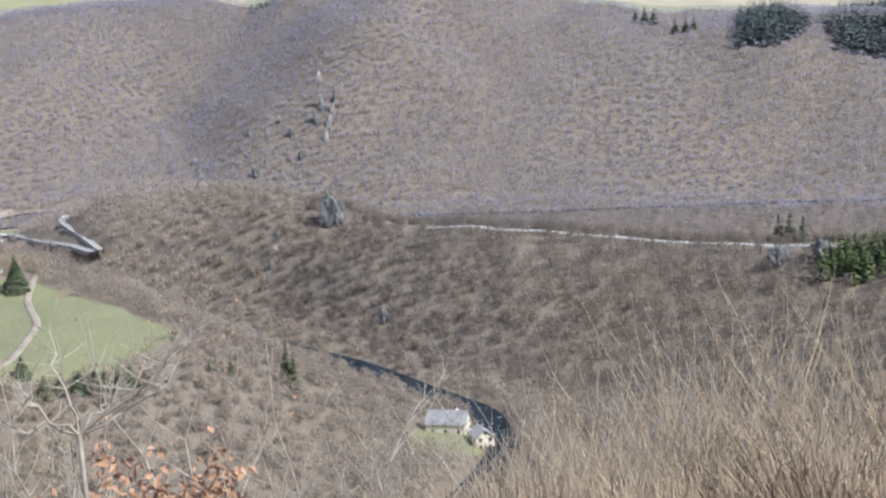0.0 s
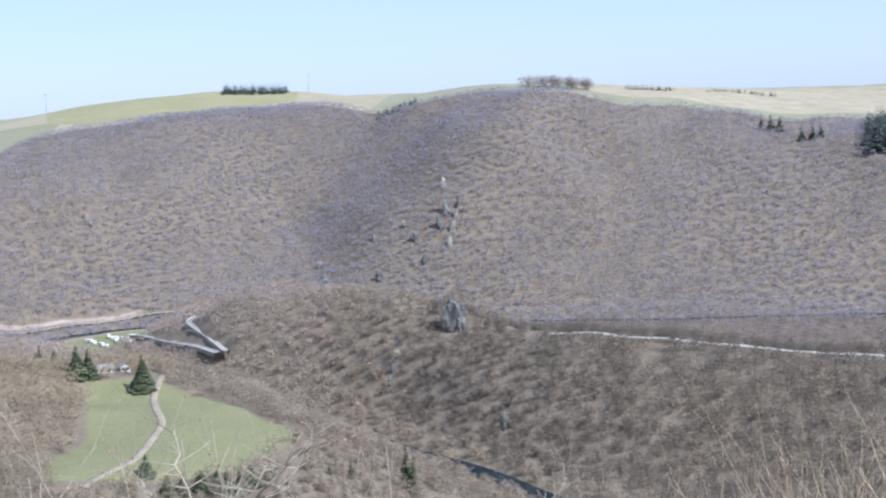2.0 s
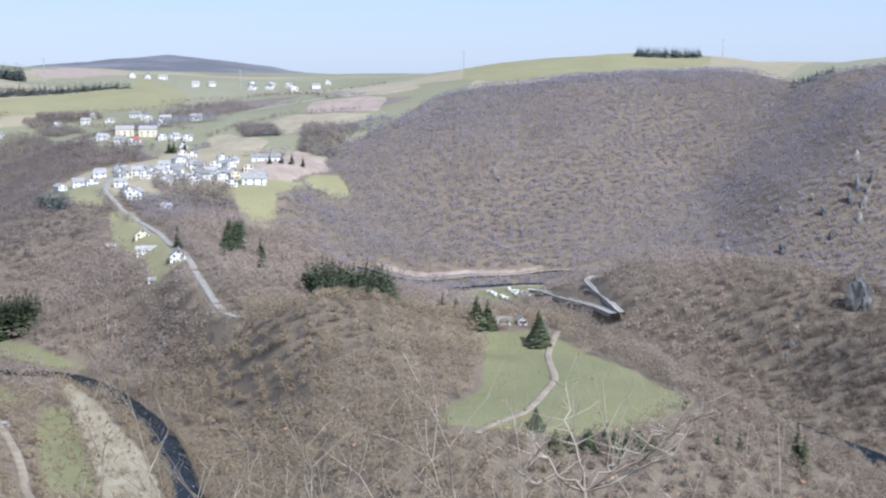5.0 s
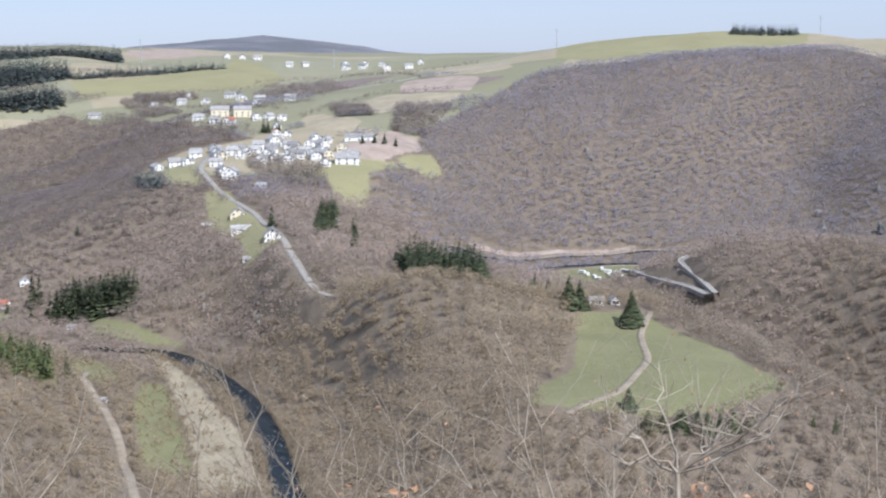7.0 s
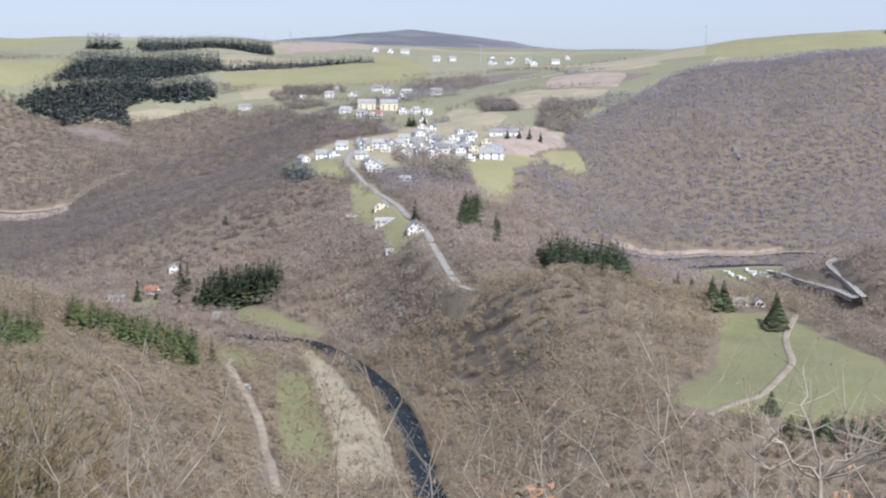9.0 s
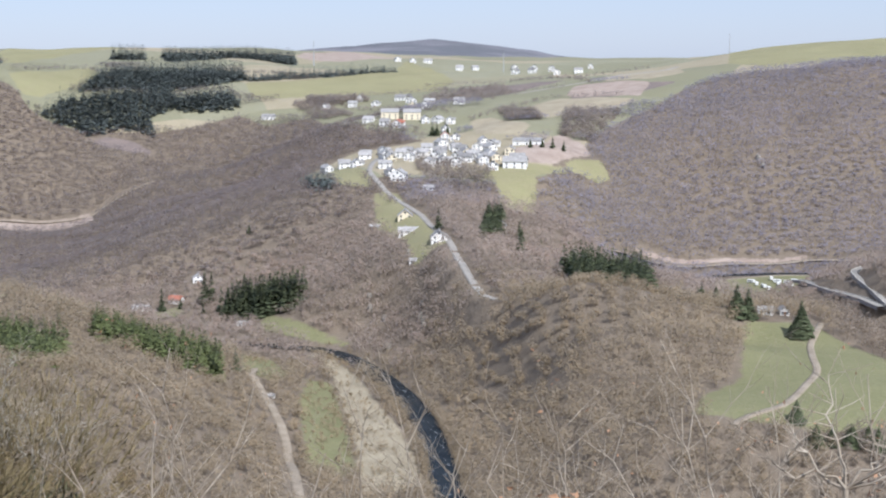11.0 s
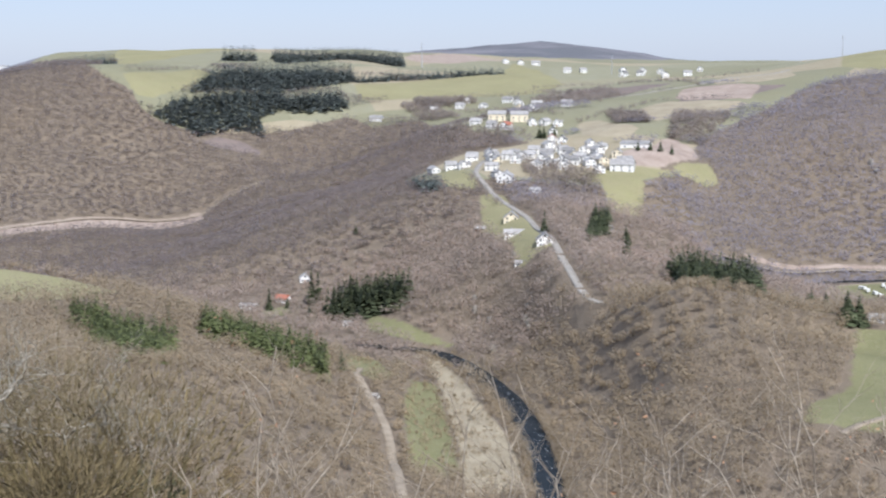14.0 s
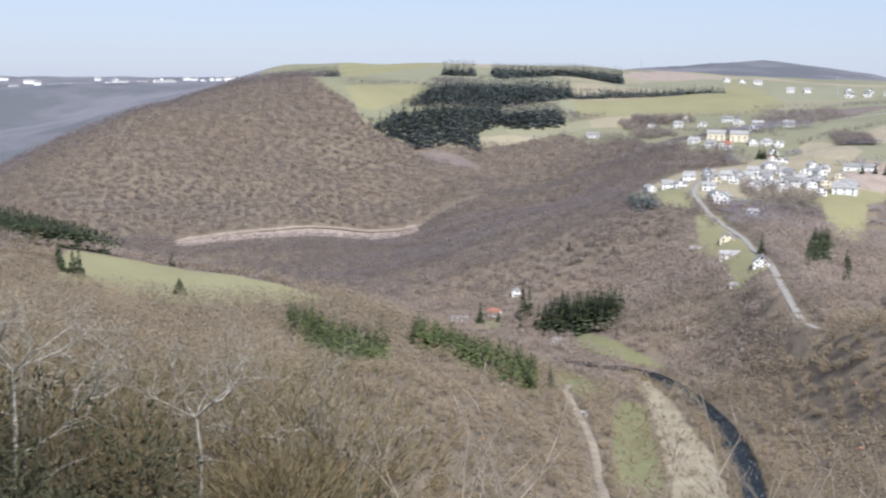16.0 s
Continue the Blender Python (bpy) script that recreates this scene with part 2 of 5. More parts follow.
RIDGE_TWO = [(-290, 1030, 9), (-268, 1000, 24), (-240, 971, 36), (-205, 935, 46), (-165, 925, 52.5), (-131, 915, 53.5), (-91, 870, 52), (-66, 840, 51), (-41, 822, 44),
             (-20, 808, 41), (56, 768, 40), (110, 735, 40), (174, 698, 41), (260, 655, 44), (380, 600, 55), (600, 520, 80)]
RIDGE_BACK = [(-200, 1005, 20), (-150, 985, 30), (-105, 955, 27), (-55, 905, 24), (-10, 868, 20), (65, 828, 18), (140, 786, 18), (220, 735, 20), (320, 680, 28)]
HAIRPIN_BED = [(-289, 1001, 16.6), (-254, 938, 21.2), (-228, 904, 23), (-205, 882, 22), (-228, 930, 29.5), (-237, 957, 33)]
RIDGE_ROAD = [(-40, 806, 42), (-26, 797, 41.5), (54, 756, 41.5), (112, 719, 41.5), (167, 682, 41.5), (240, 640, 42)]
RIDGE_FOOT = [(-60, 730, 7), (10, 660, 5), (70, 620, 4), (140, 575, 4), (230, 520, 8), (360, 470, 25)]
CAMP_FLAT = [(-315, 1020, 5), (-350, 1040, 4), (-330, 1090, 4), (-300, 1120, 4)]
FAR_BANK = [(-500, 1010, 34), (-470, 1070, 22), (-432, 1097, 9), (-385, 1143, 8.5), (-331, 1186, 8), (-240, 1210, 10)]
HILL_FOOT = [(-100, 1190, 12), (60, 1170, 12), (260, 1160, 14), (520, 1110, 20)]
ROCK_SPUR = [(-63, 1535, 168), (-73, 1392, 135), (-84, 1334, 102), (-90, 1290, 78), (-94, 1262, 57), (-98, 1236, 36)]
GULLY = [(-250, 1640, 158), (-156, 1556, 152), (-191, 1548, 130), (-217, 1477, 94), (-234, 1401, 61), (-235, 1307, 33), (-233, 1246, 13)]
CREST_RIGHT = [(-140, 1560, 160), (-27, 1500, 171), (62, 1560, 166), (235, 1580, 150), (330, 1540, 133)]
SHOULDER = [(310, 1312, 106), (380, 1500, 124), (480, 1330, 112), (700, 1300, 118), (220, 1370, 112), (30, 1370, 112)]
FIELDS_RIGHT = [(-60, 1720, 181), (80, 1900, 174), (284, 1880, 158), (455, 1850, 134), (-230, 1900, 170), (-140, 1930, 169), (800, 1800, 135), (1400, 1700, 140)]
CREST_LEFT = [(-330, 1690, 163), (-355, 1610, 158), (-414, 1545, 153), (-480, 1500, 142), (-505, 1440, 128)]
FIELDS_LEFT = [(-300, 1830, 184), (-400, 1860, 190), (-520, 1850, 186), (-640, 1880, 173), (-720, 1830, 150), (-900, 2400, 162)]
HILL_FLANK = [(-519, 1352, 112), (-466, 1214, 50), (-500, 1145, 50), (-420, 1340, 92), (-370, 1430, 108)]
VILLAGE = [(-640, 1060, 83), (-610, 1120, 84), (-548, 1123, 84), (-660, 1180, 88), (-795, 1272, 108), (-760, 1330, 114), (-690, 1290, 105),
           (-622, 1366, 120), (-635, 1247, 106), (-541, 1160, 89), (-517, 1083, 72), (-491, 985, 55), (-444, 840, 55)]
UPLAND = [(-1034, 1594, 135), (-900, 1700, 140), (-1120, 1344, 118), (-1100, 1650, 150), (-1280, 1536, 157), (-1550, 1833, 187), (-1580, 1600, 181), (-1700, 1560, 182),
          (-1446, 1915, 186), (-1387, 2199, 178), (-1190, 2250, 165), (-1200, 1800, 160)]
SIDE_VALLEY = [(-1000, 1183, 44), (-963, 1277, 64), (-1070, 1320, 90), (-900, 1130, 40), (-870, 1050, 28)]
VILLAGE_FLANK = [(-800, 1025, 48), (-643, 953, 68), (-650, 862, 24), (-560, 860, 40), (-500, 780, 32), (-450, 735, 12)]
VALLEY_FLOOR = [(-668, 776, 5), (-574, 768, 4), (-468, 735, 2.5), (-750, 830, 10), (-412, 570, 7), (-346, 486, 6), (-370, 540, 4),
                (-440, 640, 3), (-320, 470, 7)]
LEFT_FOOT = [(-1104, 876, 10), (-1078, 984, 12), (-1035, 1130, 15), (-980, 900, 10), (-1300, 760, 12)]
LEFT_HILL = [(-1270, 799, 45), (-1354, 852, 58), (-1324, 898, 82), (-1291, 945, 108), (-1300, 1010, 128), (-1335, 1132, 150), (-1305, 1166, 158), (-1330, 1195, 161), (-1301, 1243, 163),
             (-1150, 1250, 90), (-1190, 1050, 80), (-1608, 1011, 25), (-1572, 1067, 40), (-1533, 1122, 80), (-1492, 1176, 118), (-1449, 1229, 148), (-1700, 1400, 140), (-1700, 900, 20)]
NEAR_SHOULDER = [(-785, 493, 75), (-671, 469, 70), (-604, 421, 66), (-586, 461, 62), (-510, 472, 55), (-434, 427, 50),
                 (-476, 525, 45), (-438, 555, 28), (-425, 560, 18), (-640, 560, 36), (-760, 600, 34), (-360, 430, 46), (-330, 385, 43),
                 (-638, 483, 66.5), (-599, 508, 62), (-572, 523, 58), (-547, 535, 53)]
NEAR_SLOPE = [(-378, 295, 72), (-300, 340, 42), (-249, 168, 84), (-200, 287, 30), (-102, 282, 40), (0, 300, 42), (103, 282, 46),
              (-126, 82, 118), (-34, 94, 121), (50, 90, 121), (-290, 80, 112), (-400, 0, 130)]
VIEWPOINT = [(0, 0, 163.3), (-3, 4, 162.4), (3, 4, 162.4), (0, -6, 163.6), (-14, 22, 154), (14, 22, 154), (-30, 10, 155), (30, 8, 155),
             (0, -200, 172), (200, 0, 150), (-200, -100, 155)]
OUTER = [(0, -1500, 185), (0, -4900, 185), (3000, 0, 170), (-3000, -500, 120), (4900, 0, 170), (3400, 3400, 165), (-4900, 0, 140), (0, 3000, 165),
         (0, 4900, 150), (1200, 4500, 150), (-900, 3300, 168), (-1500, 3060, 168), (-1450, 4600, 150), (-2300, 2700, 165),
         (-1988, 3471, 222), (-1750, 3560, 192), (-2250, 3330, 198), (-1600, 3700, 152), (-1500, 3450, 148), (-1350, 3500, 150), (-2480, 3150, 170), (-3347, 2191, 120), (-2400, 1570, 60),
         (-2560, 1750, 138), (-2900, 1750, 128), (-3980, 2600, 150), (-3700, 2900, 152), (-4000, 2250, 146), (-2100, 2200, 165), (-2000, 1300, 80)]


def resampled(line, step):
    """Points along a polyline, at most step apart."""
    out = []
    for a, b in zip(line[:-1], line[1:]):
        n = max(1, int(math.dist(a[:2], b[:2]) / step + 0.99))
        out += [tuple(p + (q - p) * i / n for p, q in zip(a, b)) for i in range(n)]
    return out + [tuple(line[-1])]


river_line = np.array(resampled(RIVER, 12.0))
known = [(x, y, 0.0) for x, y in resampled(RIVER, 40.0)]
for line in (SPUR_ROAD, SPUR_HILL, RIDGE_TWO, RIDGE_ROAD, CREST_RIGHT, ROCK_SPUR):
    known += resampled(line, 45.0)
for spots in (HAIRPIN_BED, RIDGE_BACK, SPUR_FRONT, SPUR_RIGHT, MEADOW_RISE, MEADOW_BACK, RIDGE_FOOT, CAMP_FLAT, FAR_BANK, HILL_FOOT, GULLY, SHOULDER, FIELDS_RIGHT, CREST_LEFT,
              FIELDS_LEFT, HILL_FLANK, VILLAGE, UPLAND, SIDE_VALLEY, VILLAGE_FLANK, VALLEY_FLOOR, LEFT_FOOT, LEFT_HILL, NEAR_SHOULDER,
              NEAR_SLOPE, VIEWPOINT, OUTER):
    known += spots
known = np.array(known, float)
gap = np.hypot(known[:, None, 0] - known[None, :, 0], known[:, None, 1] - known[None, :, 1])
side = np.c_[np.ones(len(known)), known[:, :2] / 1000.0]
system = np.block([[np.sqrt(gap ** 2 + 64.0) - np.eye(len(known)) * 2.0, side], [side.T, np.zeros((3, 3))]])
pull = np.linalg.solve(system, np.r_[known[:, 2], np.zeros(3)])


def near_river(x, y):
    """Distance to the river's middle."""
    best = np.full(len(x), 1e9)
    for px, py in river_line:
        best = np.minimum(best, (x - px) ** 2 + (y - py) ** 2)
    return np.sqrt(best)


def slopes(x, y):
    """The ground's height at arrays of places, before the road is cut into it."""
    x, y = np.atleast_1d(np.asarray(x, float)), np.atleast_1d(np.asarray(y, float))
    z = np.zeros(len(x))
    for i in range(0, len(x), 20000):
        s = slice(i, i + 20000)
        d = np.sqrt((x[s, None] - known[None, :, 0]) ** 2 + (y[s, None] - known[None, :, 1]) ** 2 + 64.0)
        z[s] = d @ pull[:-3] + pull[-3] + x[s] / 1000 * pull[-2] + y[s] / 1000 * pull[-1]
    r = np.hypot(x, y)
    swell = np.clip((r - 40) / 300, 0, 1)
    z += swell * (2.2 * np.sin(x / 37 + 1.3 * np.sin(y / 53)) * np.cos(y / 41 + np.sin(x / 67)) + 0.35 * np.sin(x / 11 + 2 * np.sin(y / 29)) * np.sin(y / 13 - x / 23))
    turn = np.degrees(np.arctan2(-x, y))
    folds = np.clip((turn - 32) / 5, 0, 1) * np.clip((62 - turn) / 5, 0, 1) * np.clip((r - 900) / 120, 0, 1) * np.clip((1750 - r) / 150, 0, 1)
    z += folds * (4.0 * np.sin(x / 47 + y / 71 + 2 * np.sin(y / 90)) + 1.5 * np.sin(x / 15 - y / 27 + 2 * np.sin(x / 57)))
    ribs = np.clip((r - 1180) / 120, 0, 1) * np.clip((1640 - r) / 150, 0, 1) * np.clip((x + 530) / 60, 0, 1)
    z += ribs * (2.2 * np.sin(x / 33 + 2.6 * np.sin(y / 97 + x / 151)) + 1.3 * np.sin(x / 14 + 2.0 + 2 * np.sin(y / 43)))
    d = near_river(x, y)
    bank = np.clip((d - 5.5) / 8, 0, 1)
    flat = np.clip((d - 9) / 45, 0, 1)
    z = np.where(d < 70, np.maximum(z, 1.2) * flat + 1.2 * (1 - flat), np.maximum(z, 1.2))
    return np.where(d < 14, -1.6 * (1 - bank) + z * bank, z)


VILLAGE_ROAD = [(-700, 1161), (-691, 1122), (-671, 1074), (-638, 1012), (-597, 969), (-525, 897), (-454, 807), (-411, 749), (-380, 709), (-369, 698), (-355, 686)]
road_bed = np.array(resampled(VILLAGE_ROAD, 4.0))
road_height = slopes(road_bed[:, 0], road_bed[:, 1])
for _ in range(8):
    road_height[1:-1] = (road_height[:-2] + 2 * road_height[1:-1] + road_height[2:]) / 4


def land(x, y):
    """The ground's height at arrays of places."""
    x, y = np.atleast_1d(np.asarray(x, float)), np.atleast_1d(np.asarray(y, float))
    z = slopes(x, y)
    close = np.flatnonzero((x > -720) & (x < -335) & (y > 665) & (y < 1180))
    if len(close):
        best, level = np.full(len(close), 1e9), np.zeros(len(close))
        for (px, py), h in zip(road_bed, road_height):
            d = (x[close] - px) ** 2 + (y[close] - py) ** 2
            level = np.where(d < best, h, level)
            best = np.minimum(best, d)
        w = np.clip((14.0 - np.sqrt(best)) / 8.0, 0, 1)
        z[close] = z[close] * (1 - w) + level * w
    return z


def land_at(x, y):
    return float(land([x], [y])[0])
# ---- what grows where: outlines in plan ----
MEADOWS = [
    [(-226, 688), (-202, 708), (-186, 696), (-152, 665), (-111, 608), (-104, 589), (-121, 549), (-142, 531), (-165, 527), (-190, 523), (-198, 558), (-193, 587), (-208, 637)],
    [(-575, 774), (-540, 757), (-477, 735), (-473, 728), (-508, 730), (-542, 738)],
    [(-440, 637), (-426, 638), (-386, 586), (-351, 540), (-318, 494), (-335, 484), (-373, 534), (-412, 588)],
    [(-512, 674), (-486, 671), (-446, 630), (-431, 595), (-447, 590)],
]
MEADOWS += [
    [(-653, 768), (-646, 789), (-626, 767), (-633, 751)],
    [(-375, 1070), (-345, 1125), (-315, 1133), (-290, 1010), (-340, 1008)],
    [(-15, 524), (4, 522), (20, 528), (21, 544), (10, 556), (-8, 563), (-17, 547)],
]
STRAW = [
    [(-479, 693), (-487, 714), (-457, 690), (-429, 665), (-383, 613), (-350, 577), (-323, 545), (-285, 493), (-304, 474), (-351, 542), (-386, 588), (-426, 640), (-464, 684)],
    [(-678, 1365), (-671, 1424), (-570, 1405), (-575, 1375), (-600, 1324), (-614, 1289), (-651, 1318)],
    [(-695, 1595), (-651, 1710), (-580, 1560), (-610, 1526), (-667, 1552)],
    [(45, 1545), (75, 1505), (130, 1535), (240, 1505), (330, 1535), (480, 1530), (900, 1480), (900, 2100), (250, 2200), (10, 2050), (-10, 1700)],
    [(-705, 1303), (-688, 1317), (-613, 1252), (-609, 1221), (-653, 1218)],
]
BARE_SOIL = [
    [(-1290, 1850), (-1370, 1990), (-1350, 2113), (-1234, 2060), (-1200, 1858), (-1251, 1835)],
    [(-577, 1147), (-574, 1206), (-555, 1237), (-533, 1205), (-539, 1132), (-552, 1108)],
    [(-1086, 862), (-1056, 962), (-1008, 1104), (-1037, 1133), (-1084, 990), (-1111, 881)],
    [(-578, 1140), (-568, 1161), (-582, 1232), (-578, 1252), (-556, 1228), (-531, 1199), (-531, 1166), (-535, 1135), (-550, 1111)],
    [(-699, 1548), (-601, 1513), (-573, 1419), (-632, 1422), (-664, 1436)],
    [(-446, 1098), (-390, 1147), (-335, 1187), (-337, 1193), (-393, 1154), (-450, 1105)],
]
OPEN_LAND = [
    [(-184, 1600), (-158, 1580), (-128, 1575), (-99, 1578), (-65, 1600), (-17, 1560), (22, 1505), (43, 1490), (68, 1470), (125, 1505), (178, 1495), (225, 1470), (262, 1491),
     (330, 1500), (480, 1500), (900, 1450), (1600, 1600), (2600, 2600), (2600, 4900), (-250, 4900), (-240, 1671)],
    [(-240, 1675), (-300, 1732), (-388, 1690), (-433, 1613), (-463, 1580), (-502, 1568), (-533, 1526), (-543, 1450), (-544, 1391), (-551, 1349), (-555, 1282), (-550, 1238),
     (-540, 1195), (-600, 1190), (-682, 1190), (-741, 1235), (-784, 1240), (-860, 1310), (-956, 1397), (-994, 1368), (-1040, 1382), (-1090, 1290), (-1186, 1225), (-1210, 1224),
     (-1238, 1238), (-1272, 1230), (-1315, 1245), (-1400, 1330), (-1700, 1500), (-2100, 2300), (-1850, 2750), (-1300, 2900), (-900, 3000), (-250, 3000)],
    [(-738, 1068), (-690, 1020), (-640, 985), (-580, 1030), (-520, 1085), (-540, 1150), (-600, 1190), (-700, 1200), (-740, 1150)],
]
PASTURE = [
    [(-577, 1073), (-563, 1090), (-549, 1111), (-533, 1132), (-530, 1169), (-524, 1206), (-504, 1183), (-507, 1164), (-522, 1152), (-528, 1120), (-525, 1082), (-516, 1065), (-468, 952), (-481, 946), (-545, 1053), (-561, 1059)],
    [(-602, 961), (-581, 964), (-501, 856), (-475, 825), (-515, 850), (-553, 886)],
    [(-728, 1082), (-646, 1019), (-611, 976), (-610, 966), (-639, 973)],
    [(-519, 895), (-490, 850), (-450, 802), (-438, 787), (-456, 771), (-490, 820), (-530, 862), (-556, 885)],
    [(-672, 462), (-640, 484), (-600, 510), (-572, 525), (-545, 538), (-538, 520), (-525, 475), (-530, 415), (-580, 395), (-640, 432)],
    [(-1126, 1505), (-1101, 1560), (-1079, 1655), (-1070, 1767), (-1166, 1959), (-1040, 1822), (-925, 1678), (-898, 1574), (-940, 1540), (-995, 1502), (-1064, 1439)],
    [(-1272, 1259), (-1300, 1430), (-1235, 1372), (-1222, 1294), (-1218, 1240), (-1234, 1238)],
    [(-1335, 1290), (-1420, 1420), (-1500, 1640), (-1560, 1800), (-1700, 1700), (-1500, 1440)],
    [(-400, 1700), (-440, 1622), (-500, 1590), (-560, 1640), (-640, 1880), (-500, 1960), (-320, 1900), (-300, 1760)],
]
HEATH = [
    [(-1139, 1232), (-1123, 1256), (-1100, 1264), (-1070, 1258), (-1046, 1249), (-1083, 1236)],
    [(-670, 1472), (-635, 1510), (-568, 1513), (-577, 1458), (-595, 1414), (-651, 1417)],
    [(-860, 1560), (-800, 1640), (-740, 1600), (-760, 1500), (-820, 1480)],
]
CONIFER_WOODS = {  # height of the trees and outline
    "young_spruce": (12, [(-455, 495), (-441, 507), (-427, 519), (-413, 530), (-437, 562), (-453, 550), (-467, 537), (-482, 524)]),
    "shoulder_spruce": (13, [(-497, 464), (-488, 445), (-466, 436), (-440, 418), (-414, 402), (-408, 420), (-428, 447), (-443, 467), (-469, 466)]),
    "valley_bend": (20, [(-598, 766), (-564, 762), (-540, 764), (-538, 780), (-560, 792), (-596, 788)]),
    "village_edge": (12, [(-696, 1014), (-665, 990), (-640, 974), (-635, 964), (-647, 957), (-696, 1002)]),
    "spur_back": (16, [(-355, 762), (-358, 790), (-316, 795), (-290, 742), (-330, 732)]),
    "road_side": (13, [(-429, 806), (-448, 845), (-471, 893), (-468, 906), (-459, 899), (-444, 864), (-428, 818)]),
}
CONIFER_WOODS |= {
    "upland_main": (20, [(-1192, 1222), (-1197, 1256), (-1204, 1278), (-1185, 1320), (-1148, 1389), (-1124, 1372), (-1112, 1408), (-1092, 1431), (-1056, 1405), (-1050, 1394), (-1076, 1364), (-1106, 1340), (-1112, 1309), (-1084, 1284), (-1106, 1281), (-1124, 1273), (-1138, 1241), (-1159, 1241)]),
    "upland_back": (20, [(-1240, 1372), (-1250, 1419), (-1228, 1557), (-1175, 1570), (-1135, 1522), (-1138, 1460), (-1150, 1402), (-1190, 1345), (-1208, 1305), (-1225, 1340)]),
    "upland_strip": (13, [(-1151, 1526), (-1126, 1600), (-1092, 1680), (-1062, 1748), (-1050, 1740), (-1075, 1660), (-1105, 1580), (-1128, 1520)]),
    "skyline_wood": (17, [(-1300, 1578), (-1320, 1652), (-1318, 1727), (-1268, 1746), (-1200, 1722), (-1277, 1825), (-1328, 1785), (-1365, 1722), (-1375, 1649)]),
    "skyline_dome": (20, [(-1394, 1570), (-1361, 1599), (-1387, 1630), (-1421, 1600)]),
    "skyline_left": (15, [(-1452, 1317), (-1434, 1336), (-1416, 1355), (-1398, 1374), (-1441, 1416), (-1460, 1396), (-1478, 1377), (-1496, 1357)]),
}
CONIFER_WOODS |= {
    "skyline_left_low": (13, [(-1452, 1210), (-1424, 1242), (-1462, 1275), (-1490, 1242)]),
    "left_edge": (15, [(-690, 452), (-676, 466), (-690, 500), (-720, 540), (-790, 500), (-740, 455)]),
    "far_right": (17, [(262, 1318), (300, 1308), (318, 1328), (338, 1372), (330, 1450), (290, 1450)]),
    "far_right_edge": (17, [(345, 1300), (400, 1268), (440, 1300), (420, 1390), (375, 1400), (350, 1390)]),
    "far_right_high": (15, [(393, 1489), (417, 1483), (440, 1476), (463, 1469), (481, 1526), (457, 1533), (433, 1540), (409, 1547)]),
    # Conifers added to darken the ridge where a shadowed cliff stands.
    "ridge_shade": (13, [(160, 646), (182, 632), (215, 640), (200, 664), (172, 664)]),
    "plateau_copse": (12, [(-395, 1797), (-370, 1802), (-345, 1807), (-320, 1812), (-326, 1851), (-352, 1847), (-378, 1842), (-404, 1836)]),
}
CONIFER_WOODS |= {
    "gully_head": (8, [(-144, 1583), (-166, 1581), (-188, 1579), (-191, 1604), (-169, 1606), (-146, 1608)]),
    "plateau_hedge": (7, [(74, 1638), (100, 1637), (126, 1635), (127, 1650), (101, 1652), (75, 1653)]),
    "plateau_hedge_low": (6, [(160, 1632), (197, 1628), (234, 1623), (236, 1635), (198, 1640), (161, 1644)]),
}


def inside(x, y, ring):
    """Signed distance to an outline in plan, positive inside."""
    d, odd = np.full(len(x), 1e12), np.zeros(len(x), bool)
    for (ax, ay), (bx, by) in zip(ring, ring[1:] + ring[:1]):
        ex, ey = bx - ax, by - ay
        u = np.clip(((x - ax) * ex + (y - ay) * ey) / (ex * ex + ey * ey), 0, 1)
        d = np.minimum(d, (x - ax - u * ex) ** 2 + (y - ay - u * ey) ** 2)
        if ay != by:
            odd ^= ((ay > y) != (by > y)) & (x < ax + (y - ay) * ex / ey)
    return np.where(odd, 1, -1) * np.sqrt(d)


def cover(x, y, rings):
    best = np.full(len(x), -1e6)
    for ring in rings:
        best = np.maximum(best, inside(x, y, ring))
    return best


def mesh_from(name, verts, faces, mat, smooth=False):
    """A mesh of equal-sided faces from arrays."""
    me = bpy.data.meshes.new(name)
    verts, faces = np.asarray(verts, np.float32), np.asarray(faces, np.int32)
    n, k = faces.shape
    me.vertices.add(len(verts))
    me.vertices.foreach_set("co", verts.ravel())
    me.loops.add(n * k)
    me.loops.foreach_set("vertex_index", faces.ravel())
    me.polygons.add(n)
    me.polygons.foreach_set("loop_start", np.arange(0, n * k, k, dtype=np.int32))
    me.polygons.foreach_set("loop_total", np.full(n, k, np.int32))
    me.polygons.foreach_set("use_smooth", np.full(n, smooth, bool))
    me.update(calc_edges=True)
    me.materials.append(mat)
    return me


